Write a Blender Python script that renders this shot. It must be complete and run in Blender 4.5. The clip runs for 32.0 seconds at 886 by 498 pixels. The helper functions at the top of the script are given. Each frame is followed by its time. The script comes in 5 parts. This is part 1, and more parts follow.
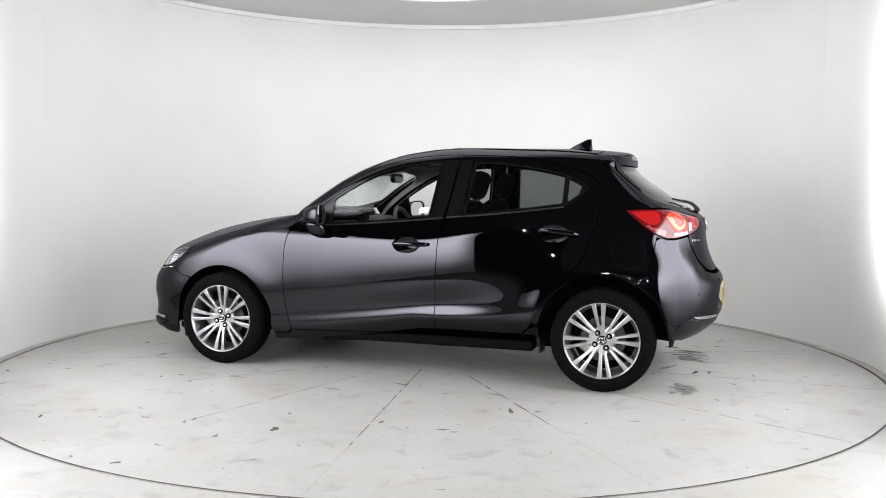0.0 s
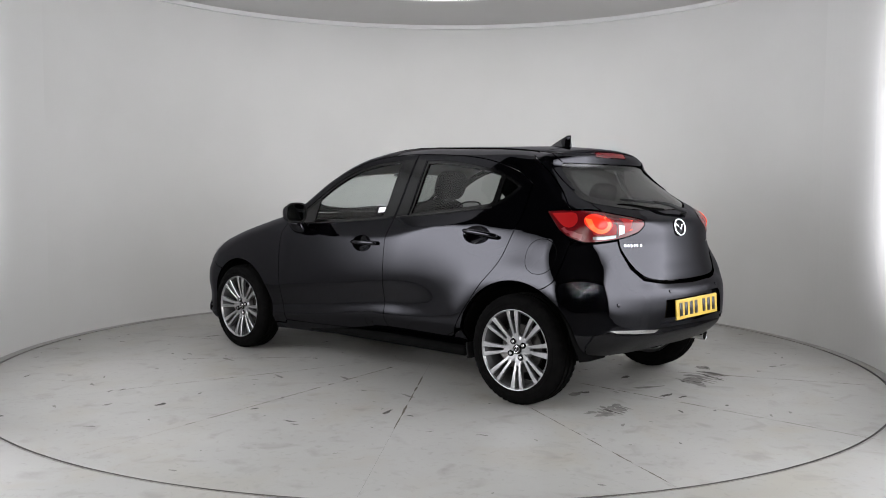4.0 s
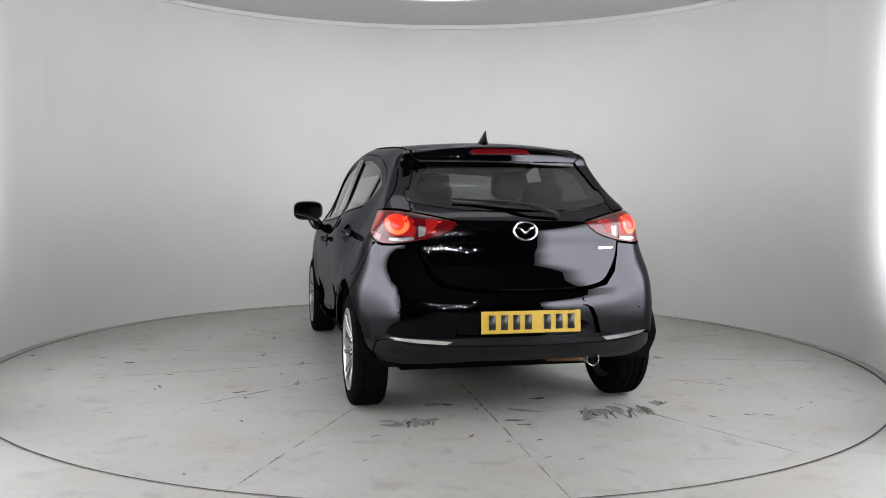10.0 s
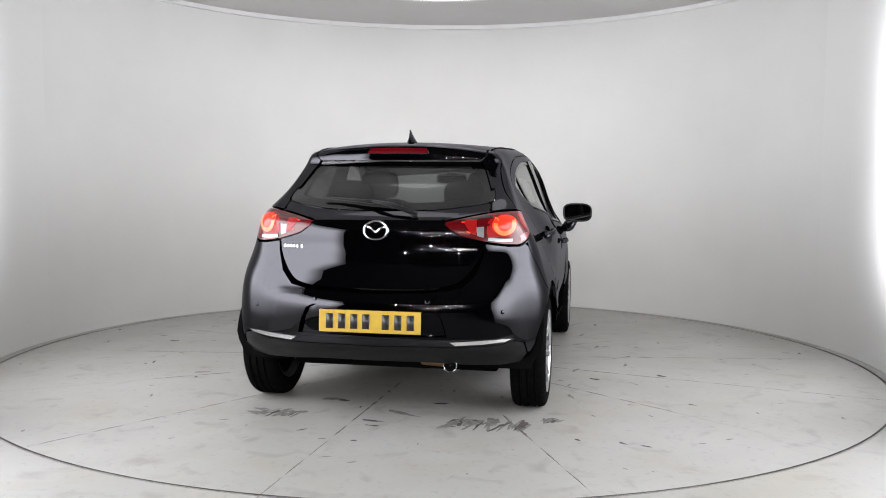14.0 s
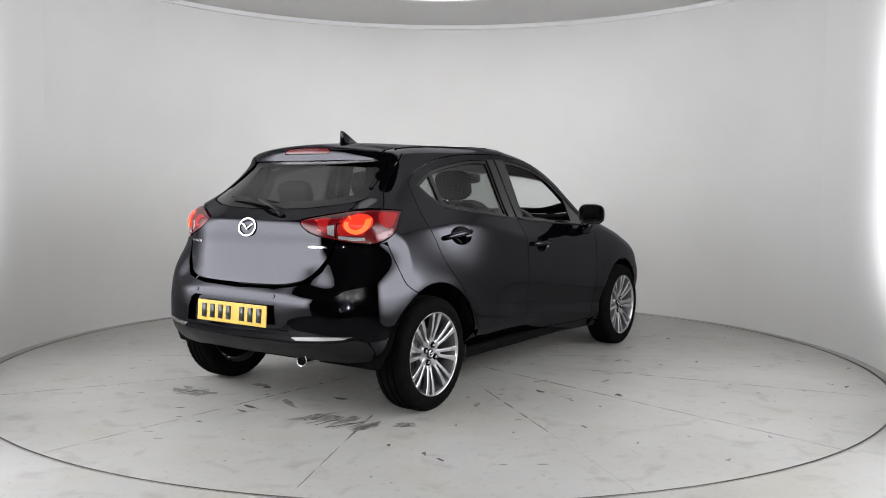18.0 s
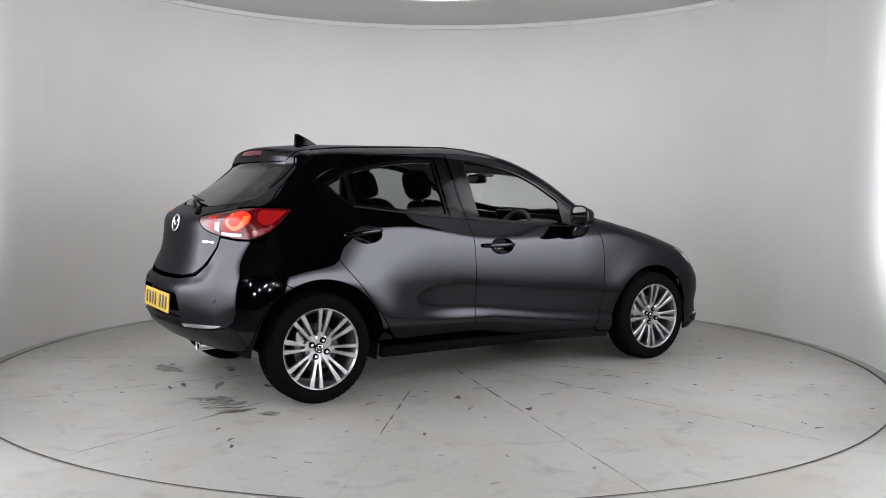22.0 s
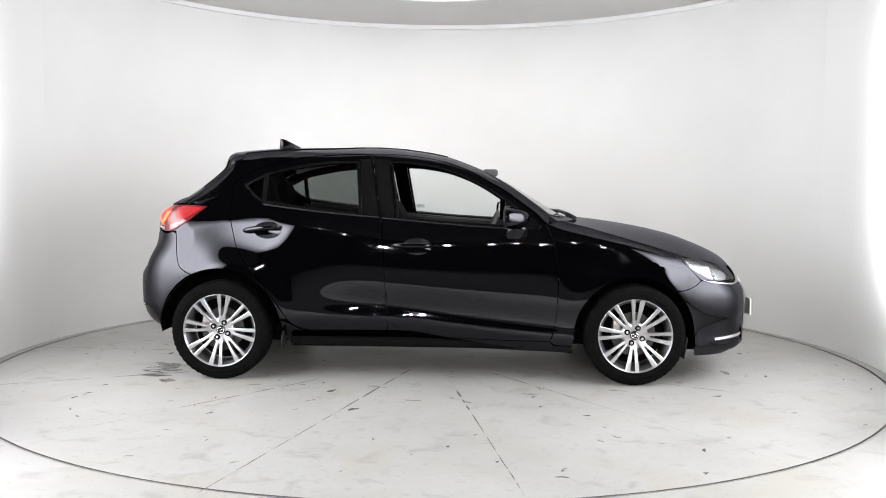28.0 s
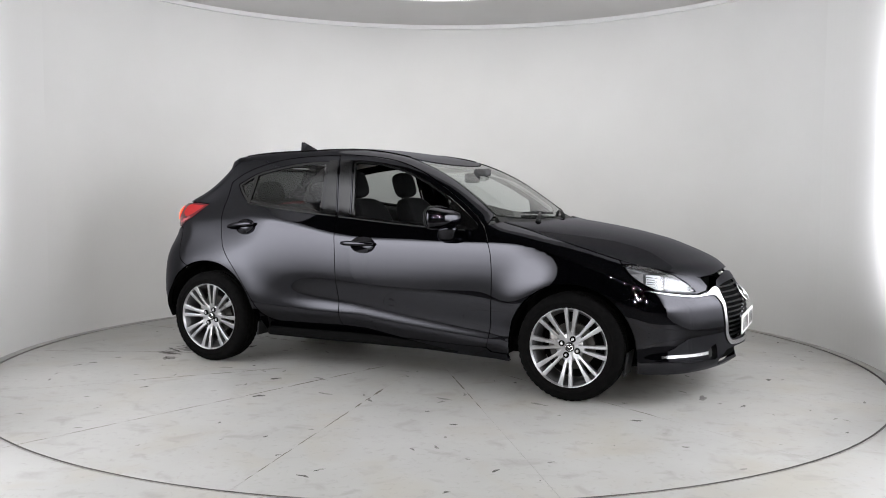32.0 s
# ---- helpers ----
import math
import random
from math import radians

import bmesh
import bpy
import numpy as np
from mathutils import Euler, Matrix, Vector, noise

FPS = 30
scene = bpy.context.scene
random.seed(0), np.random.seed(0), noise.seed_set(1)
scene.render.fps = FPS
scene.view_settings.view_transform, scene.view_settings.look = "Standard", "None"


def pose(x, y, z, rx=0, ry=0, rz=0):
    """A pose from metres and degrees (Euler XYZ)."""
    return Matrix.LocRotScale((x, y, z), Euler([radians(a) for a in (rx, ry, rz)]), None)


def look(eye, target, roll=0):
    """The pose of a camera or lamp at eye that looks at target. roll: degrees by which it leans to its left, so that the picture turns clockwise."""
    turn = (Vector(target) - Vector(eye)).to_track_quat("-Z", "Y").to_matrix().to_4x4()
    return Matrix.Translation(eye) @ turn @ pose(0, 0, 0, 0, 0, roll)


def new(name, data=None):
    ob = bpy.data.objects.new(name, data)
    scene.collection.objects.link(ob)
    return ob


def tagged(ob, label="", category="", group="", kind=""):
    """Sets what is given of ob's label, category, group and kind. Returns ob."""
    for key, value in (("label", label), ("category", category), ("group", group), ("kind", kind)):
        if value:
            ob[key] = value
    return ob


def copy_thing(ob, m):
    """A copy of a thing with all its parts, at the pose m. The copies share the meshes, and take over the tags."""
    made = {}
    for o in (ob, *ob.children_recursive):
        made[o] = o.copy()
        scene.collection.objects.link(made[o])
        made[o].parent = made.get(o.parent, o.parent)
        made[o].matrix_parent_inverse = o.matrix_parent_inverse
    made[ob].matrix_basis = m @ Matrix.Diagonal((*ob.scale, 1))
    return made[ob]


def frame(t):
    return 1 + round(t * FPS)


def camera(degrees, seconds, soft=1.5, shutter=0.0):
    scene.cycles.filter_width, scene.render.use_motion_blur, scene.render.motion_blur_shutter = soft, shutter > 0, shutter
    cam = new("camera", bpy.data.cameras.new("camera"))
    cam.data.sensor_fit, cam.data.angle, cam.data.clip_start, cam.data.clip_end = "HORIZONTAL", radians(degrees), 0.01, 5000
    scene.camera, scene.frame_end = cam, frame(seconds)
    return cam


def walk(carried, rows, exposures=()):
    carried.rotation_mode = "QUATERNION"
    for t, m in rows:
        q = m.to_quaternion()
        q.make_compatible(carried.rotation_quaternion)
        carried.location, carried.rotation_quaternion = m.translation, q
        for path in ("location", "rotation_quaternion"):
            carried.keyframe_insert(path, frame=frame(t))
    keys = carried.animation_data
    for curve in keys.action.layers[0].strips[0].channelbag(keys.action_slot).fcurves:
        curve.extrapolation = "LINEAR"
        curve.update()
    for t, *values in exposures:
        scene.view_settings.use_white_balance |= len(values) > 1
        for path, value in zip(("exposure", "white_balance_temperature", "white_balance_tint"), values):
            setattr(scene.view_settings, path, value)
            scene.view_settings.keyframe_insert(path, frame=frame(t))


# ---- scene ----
# ---- camera and walk ----
cam = camera(53.84, 32.0, soft=1.0)
EYE = (0.0, -6.231, 1.199)
PAN, TILT = 0.0094, 0.0685
AIM = (EYE[0] + math.sin(PAN) * math.cos(TILT), EYE[1] + math.cos(PAN) * math.cos(TILT), EYE[2] - math.sin(TILT))
EXPOSURES = [(0.0, 0.38), (1.0, 0.06), (2.0, -0.27), (3.0, -0.4), (6.0, -0.28), (9.0, -0.24), (11.0, -0.16), (13.0, 0.04), (14.0, 0.03), (17.0, -0.1), (19.0, -0.14), (21.0, -0.24), (23.0, -0.3), (24.0, -0.28), (25.0, -0.04), (28.0, 0.45), (30.0, 0.47), (31.0, 0.35), (32.0, -0.01)]
walk(cam, [(0.0, look(EYE, AIM, 0.416)), (32.0, look(EYE, AIM, 0.416))], EXPOSURES)

# ---- world: a closed hall, no daylight ----
world = bpy.data.worlds.new("world")
world.use_nodes = True
scene.world = world
world.node_tree.nodes["Background"].inputs[0].default_value = (0.6, 0.65, 0.7, 1)
world.node_tree.nodes["Background"].inputs[1].default_value = 0.01

PANEL_LIGHT = 9.7
PANEL_LEAST = 0.0
CEILING_FILL = 1.6
LAMP_LIGHT = 1500.0


# ---- materials ----
def material(name, colour, rough=0.5, metal=0.0, coat=0.0, coat_rough=0.03, spec=0.5):
    m = bpy.data.materials.new(name)
    m.use_nodes = True
    b = m.node_tree.nodes["Principled BSDF"]
    b.inputs["Base Color"].default_value = (*colour, 1)
    b.inputs["Roughness"].default_value = rough
    b.inputs["Metallic"].default_value = metal
    b.inputs["Coat Weight"].default_value = coat
    b.inputs["Coat Roughness"].default_value = coat_rough
    b.inputs["Specular IOR Level"].default_value = spec
    return m


def vary(m, colour2, scale, detail=6.0, low=0.35, high=0.7, bump=0.0, bump_scale=200.0, rough=None):
    """Mixes the base colour with colour2 by noise, and adds a fine relief."""
    t = m.node_tree
    b = t.nodes["Principled BSDF"]
    co = t.nodes.new("ShaderNodeTexCoord")
    n = t.nodes.new("ShaderNodeTexNoise")
    n.inputs["Scale"].default_value, n.inputs["Detail"].default_value = scale, detail
    t.links.new(co.outputs["Object"], n.inputs["Vector"])
    r = t.nodes.new("ShaderNodeMapRange")
    r.inputs["From Min"].default_value, r.inputs["From Max"].default_value = low, high
    t.links.new(n.outputs["Fac"], r.inputs["Value"])
    mix = t.nodes.new("ShaderNodeMix")
    mix.data_type = "RGBA"
    mix.inputs[6].default_value = b.inputs["Base Color"].default_value
    mix.inputs[7].default_value = (*colour2, 1)
    t.links.new(r.outputs[0], mix.inputs[0])
    t.links.new(mix.outputs[2], b.inputs["Base Color"])
    if rough:
        q = t.nodes.new("ShaderNodeMapRange")
        q.inputs["To Min"].default_value, q.inputs["To Max"].default_value = rough
        t.links.new(n.outputs["Fac"], q.inputs["Value"])
        t.links.new(q.outputs[0], b.inputs["Roughness"])
    if bump:
        n2 = t.nodes.new("ShaderNodeTexNoise")
        n2.inputs["Scale"].default_value, n2.inputs["Detail"].default_value = bump_scale, 4
        t.links.new(co.outputs["Object"], n2.inputs["Vector"])
        u = t.nodes.new("ShaderNodeBump")
        u.inputs["Strength"].default_value, u.inputs["Distance"].default_value = bump, 0.002
        t.links.new(n2.outputs["Fac"], u.inputs["Height"])
        t.links.new(u.outputs[0], b.inputs["Normal"])
    return m


def glow(name, colour, strength, base=None, coat=0.0):
    m = material(name, base or colour, 0.4)
    b = m.node_tree.nodes["Principled BSDF"]
    b.inputs["Emission Color"].default_value = (*colour, 1)
    b.inputs["Emission Strength"].default_value = strength
    b.inputs["Coat Weight"].default_value = coat
    return m


def glass(name, tint, rough=0.0, base=0.05):
    """A thin pane: tinted, see-through, with a gloss that grows towards grazing angles."""
    m = bpy.data.materials.new(name)
    m.use_nodes = True
    t = m.node_tree
    t.nodes.remove(t.nodes["Principled BSDF"])
    out = t.nodes["Material Output"]
    tr = t.nodes.new("ShaderNodeBsdfTransparent")
    tr.inputs[0].default_value = (*tint, 1)
    gl = t.nodes.new("ShaderNodeBsdfGlossy")
    gl.inputs["Roughness"].default_value = rough
    fr = t.nodes.new("ShaderNodeLayerWeight")
    p = t.nodes.new("ShaderNodeMath")
    p.operation = "POWER"
    p.inputs[1].default_value = 4.5
    t.links.new(fr.outputs["Facing"], p.inputs[0])
    q = t.nodes.new("ShaderNodeMath")
    q.operation = "MULTIPLY_ADD"
    q.inputs[1].default_value, q.inputs[2].default_value = 1 - base, base
    t.links.new(p.outputs[0], q.inputs[0])
    mx = t.nodes.new("ShaderNodeMixShader")
    t.links.new(q.outputs[0], mx.inputs[0])
    t.links.new(tr.outputs[0], mx.inputs[1])
    t.links.new(gl.outputs[0], mx.inputs[2])
    t.links.new(mx.outputs[0], out.inputs[0])
    return m


def car_paint(name):
    """Deep black paint under a polished, faintly blue lacquer, whose gloss grows towards grazing angles."""
    m = bpy.data.materials.new(name)
    m.use_nodes = True
    t = m.node_tree
    t.nodes.remove(t.nodes["Principled BSDF"])
    b = t.nodes.new("ShaderNodeBsdfDiffuse")
    b.inputs["Color"].default_value = (0.0005, 0.0005, 0.0007, 1)
    gl = t.nodes.new("ShaderNodeBsdfGlossy")
    gl.inputs["Roughness"].default_value = PAINT_ROUGH
    gl.inputs["Color"].default_value = (0.91, 0.91, 1.0, 1)
    lw = t.nodes.new("ShaderNodeLayerWeight")
    p = t.nodes.new("ShaderNodeMath")
    p.operation = "POWER"
    p.inputs[1].default_value = 5.0
    t.links.new(lw.outputs["Facing"], p.inputs[0])
    q = t.nodes.new("ShaderNodeMath")
    q.operation = "MULTIPLY_ADD"
    q.inputs[1].default_value, q.inputs[2].default_value = PAINT_RISE, PAINT_GLOSS
    t.links.new(p.outputs[0], q.inputs[0])
    mx = t.nodes.new("ShaderNodeMixShader")
    t.links.new(q.outputs[0], mx.inputs[0])
    t.links.new(b.outputs[0], mx.inputs[1])
    t.links.new(gl.outputs[0], mx.inputs[2])
    t.links.new(mx.outputs[0], t.nodes["Material Output"].inputs[0])
    return m


PAINT_GLOSS, PAINT_RISE, PAINT_ROUGH = 0.036, 0.30, 0.025
PAINT = car_paint("black_paint")
VALANCE = vary(material("satin_black_bumper", (0.005, 0.005, 0.0055), 0.4, spec=0.16), (0.008, 0.008, 0.0085), 60, bump=0.1, bump_scale=900)
PLASTIC = vary(material("black_plastic", (0.006, 0.006, 0.0064), 0.5, spec=0.12), (0.013, 0.013, 0.0135), 40, bump=0.15, bump_scale=900)
GLOSS_BLACK = material("gloss_black", (0.003, 0.003, 0.003), 0.12, spec=0.4)
RUBBER = vary(material("rubber", (0.0024, 0.0024, 0.0024), 0.9, spec=0.02), (0.0042, 0.0041, 0.004), 30, bump=0.2, bump_scale=400)
ALLOY = vary(material("silver_alloy", (0.37, 0.372, 0.38), 0.3, 0.9, 0.4, 0.1), (0.32, 0.322, 0.33), 60)
CHROME = material("chrome", (0.80, 0.80, 0.81), 0.14, 1.0)
SATIN = material("satin_chrome", (0.45, 0.45, 0.46), 0.27, 1.0)
STEEL = vary(material("brake_steel", (0.36, 0.35, 0.34), 0.35, 1.0), (0.2, 0.18, 0.17), 50)
BARREL = material("dark_barrel", (0.085, 0.085, 0.088), 0.45, 0.7)
ROTOR = vary(material("brake_rotor", (0.05, 0.049, 0.048), 0.45, 0.9), (0.06, 0.055, 0.05), 50)
DARK = material("underside_black", (0.003, 0.003, 0.003), 0.9, spec=0.02)
CLOTH = vary(material("seat_cloth", (0.005, 0.005, 0.0055), 0.9, spec=0.12), (0.008, 0.008, 0.0085), 120, bump=0.3, bump_scale=700)
TRIM = vary(material("cabin_trim", (0.03, 0.03, 0.032), 0.65), (0.04, 0.04, 0.042), 70, bump=0.2, bump_scale=600)
LINING = vary(material("roof_lining", (0.42, 0.41, 0.39), 0.9), (0.36, 0.35, 0.33), 90)
CLEAR_GLASS = glass("clear_glass", (0.90, 0.93, 0.92))
SCREEN_GLASS = glass("windscreen_glass", (0.86, 0.90, 0.88))
DARK_GLASS = glass("privacy_glass", (0.38, 0.40, 0.39), base=0.045)
REAR_GLASS = glass("rear_privacy_glass", (0.17, 0.18, 0.178), base=0.045)
MIRROR = material("mirror_glass", (0.85, 0.86, 0.87), 0.02, 1.0)
LENS = glass("clear_lens", (0.92, 0.93, 0.94), 0.02)
RED_LENS = material("red_lens", (0.075, 0.0015, 0.003), 0.2, 0.0, 0.2, 0.04, 0.35)
RED_LIT = glow("red_lamp_lit", (1.0, 0.035, 0.012), 1.5, (0.12, 0.004, 0.005), 0.35)
RED_SOFT = glow("red_lamp_soft", (1.0, 0.025, 0.022), 0.20, (0.12, 0.004, 0.005), 0.35)
for m in (RED_LIT, RED_SOFT):
    m.node_tree.nodes["Principled BSDF"].inputs["Specular IOR Level"].default_value = 0.2
    m.node_tree.nodes["Principled BSDF"].inputs["Roughness"].default_value = 0.2
    m.node_tree.nodes["Principled BSDF"].inputs["Coat Weight"].default_value = 0.15
# pale pink puts the panel's reflection on the red lens into the colour
PINK_SHEEN = material("pink_sheen_lens", (0.17, 0.03, 0.036), 0.2, 0.0, 0.35, 0.04)
RED_HOT = glow("red_lamp_core", (1.0, 0.15, 0.02), 1.7, (0.12, 0.004, 0.005), 0.35)
WHITE_LENS = material("clear_reflector", (0.22, 0.215, 0.22), 0.18, 0.35, 1.0, 0.02)
BOWL = material("dark_reflector", (0.16, 0.16, 0.165), 0.22, 0.7)
REFLECTOR = material("lamp_reflector", (0.115, 0.115, 0.12), 0.3, 0.5)
HEAD_LIT = glow("headlamp_lit", (0.95, 0.97, 1.0), 0.14, (0.36, 0.36, 0.37))
PLATE_YELLOW = vary(material("plate_yellow", (0.46, 0.30, 0.03), 0.35), (0.42, 0.275, 0.03), 60)
PLATE_WHITE = material("plate_white", (0.62, 0.62, 0.60), 0.35)
PLATE_INK = material("plate_ink", (0.012, 0.012, 0.012), 0.4)
PAPER = material("white_label", (0.8, 0.8, 0.8), 0.6)
BRASS = material("copper_pipe", (0.35, 0.2, 0.1), 0.45, 0.9)
WALL = vary(material("white_wall", (0.570, 0.568, 0.560), 0.42, spec=0.4), (0.542, 0.540, 0.532), 1.3, bump=0.05, bump_scale=60)
CEIL = vary(material("ceiling_white", (0.57, 0.562, 0.552), 0.8), (0.545, 0.535, 0.525), 1.1)
TRIM_WHITE = material("trim_white", (0.64, 0.64, 0.64), 0.45)
HALL = vary(material("dark_hall", (0.02, 0.02, 0.021), 0.9), (0.028, 0.028, 0.028), 2)


def panel_glow():
    """Backlit sheeting, brightest towards the opening of the booth; its faint inner end imitates light falling on the
    wall.
    """
    m = glow("light_panel", (0.945, 0.953, 1.0), 1.0, (0.56, 0.558, 0.55))
    t = m.node_tree
    co = t.nodes.new("ShaderNodeTexCoord")
    xyz = t.nodes.new("ShaderNodeSeparateXYZ")
    t.links.new(co.outputs["Object"], xyz.inputs[0])
    # weak start of the ramp: emission painted in for panel light grazing the wall
    r = t.nodes.new("ShaderNodeMapRange")
    for k, v in (("From Min", 0.35), ("From Max", -0.95), ("To Min", 0.0), ("To Max", 1.0)):
        r.inputs[k].default_value = v
    t.links.new(xyz.outputs[1], r.inputs["Value"])
    p = t.nodes.new("ShaderNodeMath")
    p.operation = "POWER"
    p.inputs[1].default_value = 3.8
    t.links.new(r.outputs[0], p.inputs[0])
    s = t.nodes.new("ShaderNodeMath")
    s.operation = "MULTIPLY_ADD"
    s.inputs[1].default_value, s.inputs[2].default_value = PANEL_LIGHT, PANEL_LEAST
    t.links.new(p.outputs[0], s.inputs[0])
    h = t.nodes.new("ShaderNodeMapRange")
    h.interpolation_type = "SMOOTHSTEP"
    for k, v in (("From Min", 0.2), ("From Max", 1.15), ("To Min", 0.02), ("To Max", 1.0)):
        h.inputs[k].default_value = v
    t.links.new(xyz.outputs[2], h.inputs["Value"])
    g = t.nodes.new("ShaderNodeMath")
    g.operation = "MULTIPLY"
    t.links.new(s.outputs[0], g.inputs[0])
    t.links.new(h.outputs[0], g.inputs[1])
    e = t.nodes.new("ShaderNodeMapRange")
    e.interpolation_type = "SMOOTHSTEP"
    for k, v in (("From Min", -6.25), ("From Max", -5.0), ("To Min", 0.12), ("To Max", 1.0)):
        e.inputs[k].default_value = v
    t.links.new(xyz.outputs[1], e.inputs["Value"])
    c = t.nodes.new("ShaderNodeMapRange")
    c.interpolation_type = "SMOOTHSTEP"
    for k, v in (("From Min", 1.9), ("From Max", 2.865), ("To Min", 1.0), ("To Max", 0.12)):
        c.inputs[k].default_value = v
    t.links.new(xyz.outputs[2], c.inputs["Value"])
    u = t.nodes.new("ShaderNodeMath")
    u.operation = "MULTIPLY"
    t.links.new(g.outputs[0], u.inputs[0])
    t.links.new(c.outputs[0], u.inputs[1])
    s = t.nodes.new("ShaderNodeMath")
    s.operation = "MULTIPLY"
    t.links.new(u.outputs[0], s.inputs[0])
    t.links.new(e.outputs[0], s.inputs[1])
    t.links.new(s.outputs[0], t.nodes["Principled BSDF"].inputs["Emission Strength"])
    return m


PANEL = panel_glow()
# glow of the added fill disc overhead
TOP_FILL = glow("ceiling_fill", (1.0, 0.98, 0.955), CEILING_FILL)
LAMP = glow("hall_lamp", (1.0, 0.965, 0.92), LAMP_LIGHT)
SEAM = material("turntable_seam", (0.05, 0.048, 0.045), 0.55, 0.3)
CRACK = material("floor_crack", (0.11, 0.095, 0.078), 0.9)
DIRT = vary(material("floor_dirt", (0.04, 0.037, 0.033), 0.85), (0.10, 0.094, 0.085), 30)
STAIN = vary(material("floor_stain", (0.095, 0.091, 0.084), 0.6), (0.20, 0.193, 0.18), 25)


def floor_material(name):
    """Worn grey floor paint: broad clouds, yellowish wear and fine streaks."""
    m = vary(material(name, (0.299, 0.295, 0.282), 0.42, spec=0.4), (0.257, 0.254, 0.24), 0.9, 8.0, 0.35, 0.7, 0.06, 90, (0.28, 0.55))
    t = m.node_tree
    b = t.nodes["Principled BSDF"]
    last = b.inputs["Base Color"].links[0].from_socket
    co = t.nodes.new("ShaderNodeTexCoord")
    for scale, detail, low, high, tone, amount in ((2.3, 10.0, 0.50, 0.78, (0.263, 0.24, 0.192), 0.65), (6.0, 12.0, 0.56, 0.74, (0.158, 0.152, 0.133), 0.55), (26.0, 8.0, 0.58, 0.72, (0.155, 0.149, 0.136), 0.35)):
        n = t.nodes.new("ShaderNodeTexNoise")
        n.inputs["Scale"].default_value, n.inputs["Detail"].default_value = scale, detail
        n.inputs["Distortion"].default_value = 0.6
        t.links.new(co.outputs["Object"], n.inputs["Vector"])
        r = t.nodes.new("ShaderNodeMapRange")
        for k, v in (("From Min", low), ("From Max", high), ("To Max", amount)):
            r.inputs[k].default_value = v
        t.links.new(n.outputs["Fac"], r.inputs["Value"])
        mix = t.nodes.new("ShaderNodeMix")
        mix.data_type = "RGBA"
        mix.inputs[7].default_value = (*tone, 1)
        t.links.new(r.outputs[0], mix.inputs[0])
        t.links.new(last, mix.inputs[6])
        last = mix.outputs[2]
    t.links.new(last, b.inputs["Base Color"])
    return m


FLOOR = floor_material("grey_painted_floor")
DISC = floor_material("turntable_floor")


# ---- building helpers ----
def part(name, bm, mat, parent=None, label="", smooth=True):
    me = bpy.data.meshes.new(name)
    bm.to_mesh(me)
    bm.free()
    for p in me.polygons:
        p.use_smooth = smooth
    for m in (mat if isinstance(mat, (list, tuple)) else [mat]):
        me.materials.append(m)
    ob = new(name, me)
    ob.parent = parent
    if label:
        ob["label"] = label
    return ob


def box(bm, c, s, bevel=0.0, m=None):
    """A box of size s round c, with rounded edges, turned by m."""
    g = bmesh.ops.create_cube(bm, size=1.0)
    vs = g["verts"]
    for v in vs:
        v.co = Vector((v.co.x * s[0], v.co.y * s[1], v.co.z * s[2]))
    if bevel:
        es = list({e for v in vs for e in v.link_edges})
        r = bmesh.ops.bevel(bm, geom=es, offset=bevel, segments=3, profile=0.5, affect="EDGES")
        vs = list({v for f in r["faces"] for v in f.verts} | {v for v in vs if v.is_valid})
    for v in vs:
        v.co = (m @ v.co if m else v.co) + Vector(c)
    return bm


def lathe(bm, profile, n=48, axis="y", closed=False):
    """Turns (radius, along) round an axis."""
    rings = []
    for r, a in profile:
        ring = []
        for i in range(n):
            w = 2 * math.pi * i / n
            u, v = r * math.cos(w), r * math.sin(w)
            ring.append(bm.verts.new({"y": (u, a, v), "x": (a, u, v), "z": (u, v, a)}[axis]))
        rings.append(ring)
    if closed:
        rings.append(rings[0])
    for p, q in zip(rings, rings[1:]):
        for i in range(n):
            j = (i + 1) % n
            bm.faces.new((p[i], p[j], q[j], q[i]))
    return rings


def tube(bm, path, r, n=10, caps=True):
    """A tube along points; r may be one radius or one for each point."""
    pts = [Vector(p) for p in path]
    rs = r if isinstance(r, (list, tuple)) else [r] * len(pts)
    rings = []
    for i, p in enumerate(pts):
        d = (pts[min(i + 1, len(pts) - 1)] - pts[max(i - 1, 0)]).normalized()
        a = d.orthogonal().normalized() if i == 0 else (a - d * a.dot(d)).normalized()
        b = d.cross(a)
        rings.append([bm.verts.new(p + (a * math.cos(2 * math.pi * k / n) + b * math.sin(2 * math.pi * k / n)) * rs[i]) for k in range(n)])
    for p, q in zip(rings, rings[1:]):
        for k in range(n):
            bm.faces.new((p[k], p[(k + 1) % n], q[(k + 1) % n], q[k]))
    if caps:
        bm.faces.new(rings[0][::-1])
        bm.faces.new(rings[-1])
    return bm


def arc_wall(name, r0, r1, z0, z1, a0, a1, mat, n=160, kind="structure", label="", smooth=True):
    bm = bmesh.new()
    rows = []
    for i in range(n + 1):
        w = radians(a0 + (a1 - a0) * i / n)
        c, s = math.cos(w), math.sin(w)
        rows.append([bm.verts.new((r * c, r * s, z)) for r, z in ((r0, z0), (r0, z1), (r1, z1), (r1, z0))])
    for p, q in zip(rows, rows[1:]):
        for k in range(4):
            bm.faces.new((p[k], p[(k + 1) % 4], q[(k + 1) % 4], q[k]))
    if abs(a1 - a0) < 360:
        bm.faces.new(rows[0])
        bm.faces.new(rows[-1][::-1])
    bmesh.ops.recalc_face_normals(bm, faces=bm.faces)
    ob = part(name, bm, mat, None, label, smooth)
    me = ob.data
    me.set_sharp_from_angle(angle=radians(40))
    return tagged(ob, label=label, kind=kind)


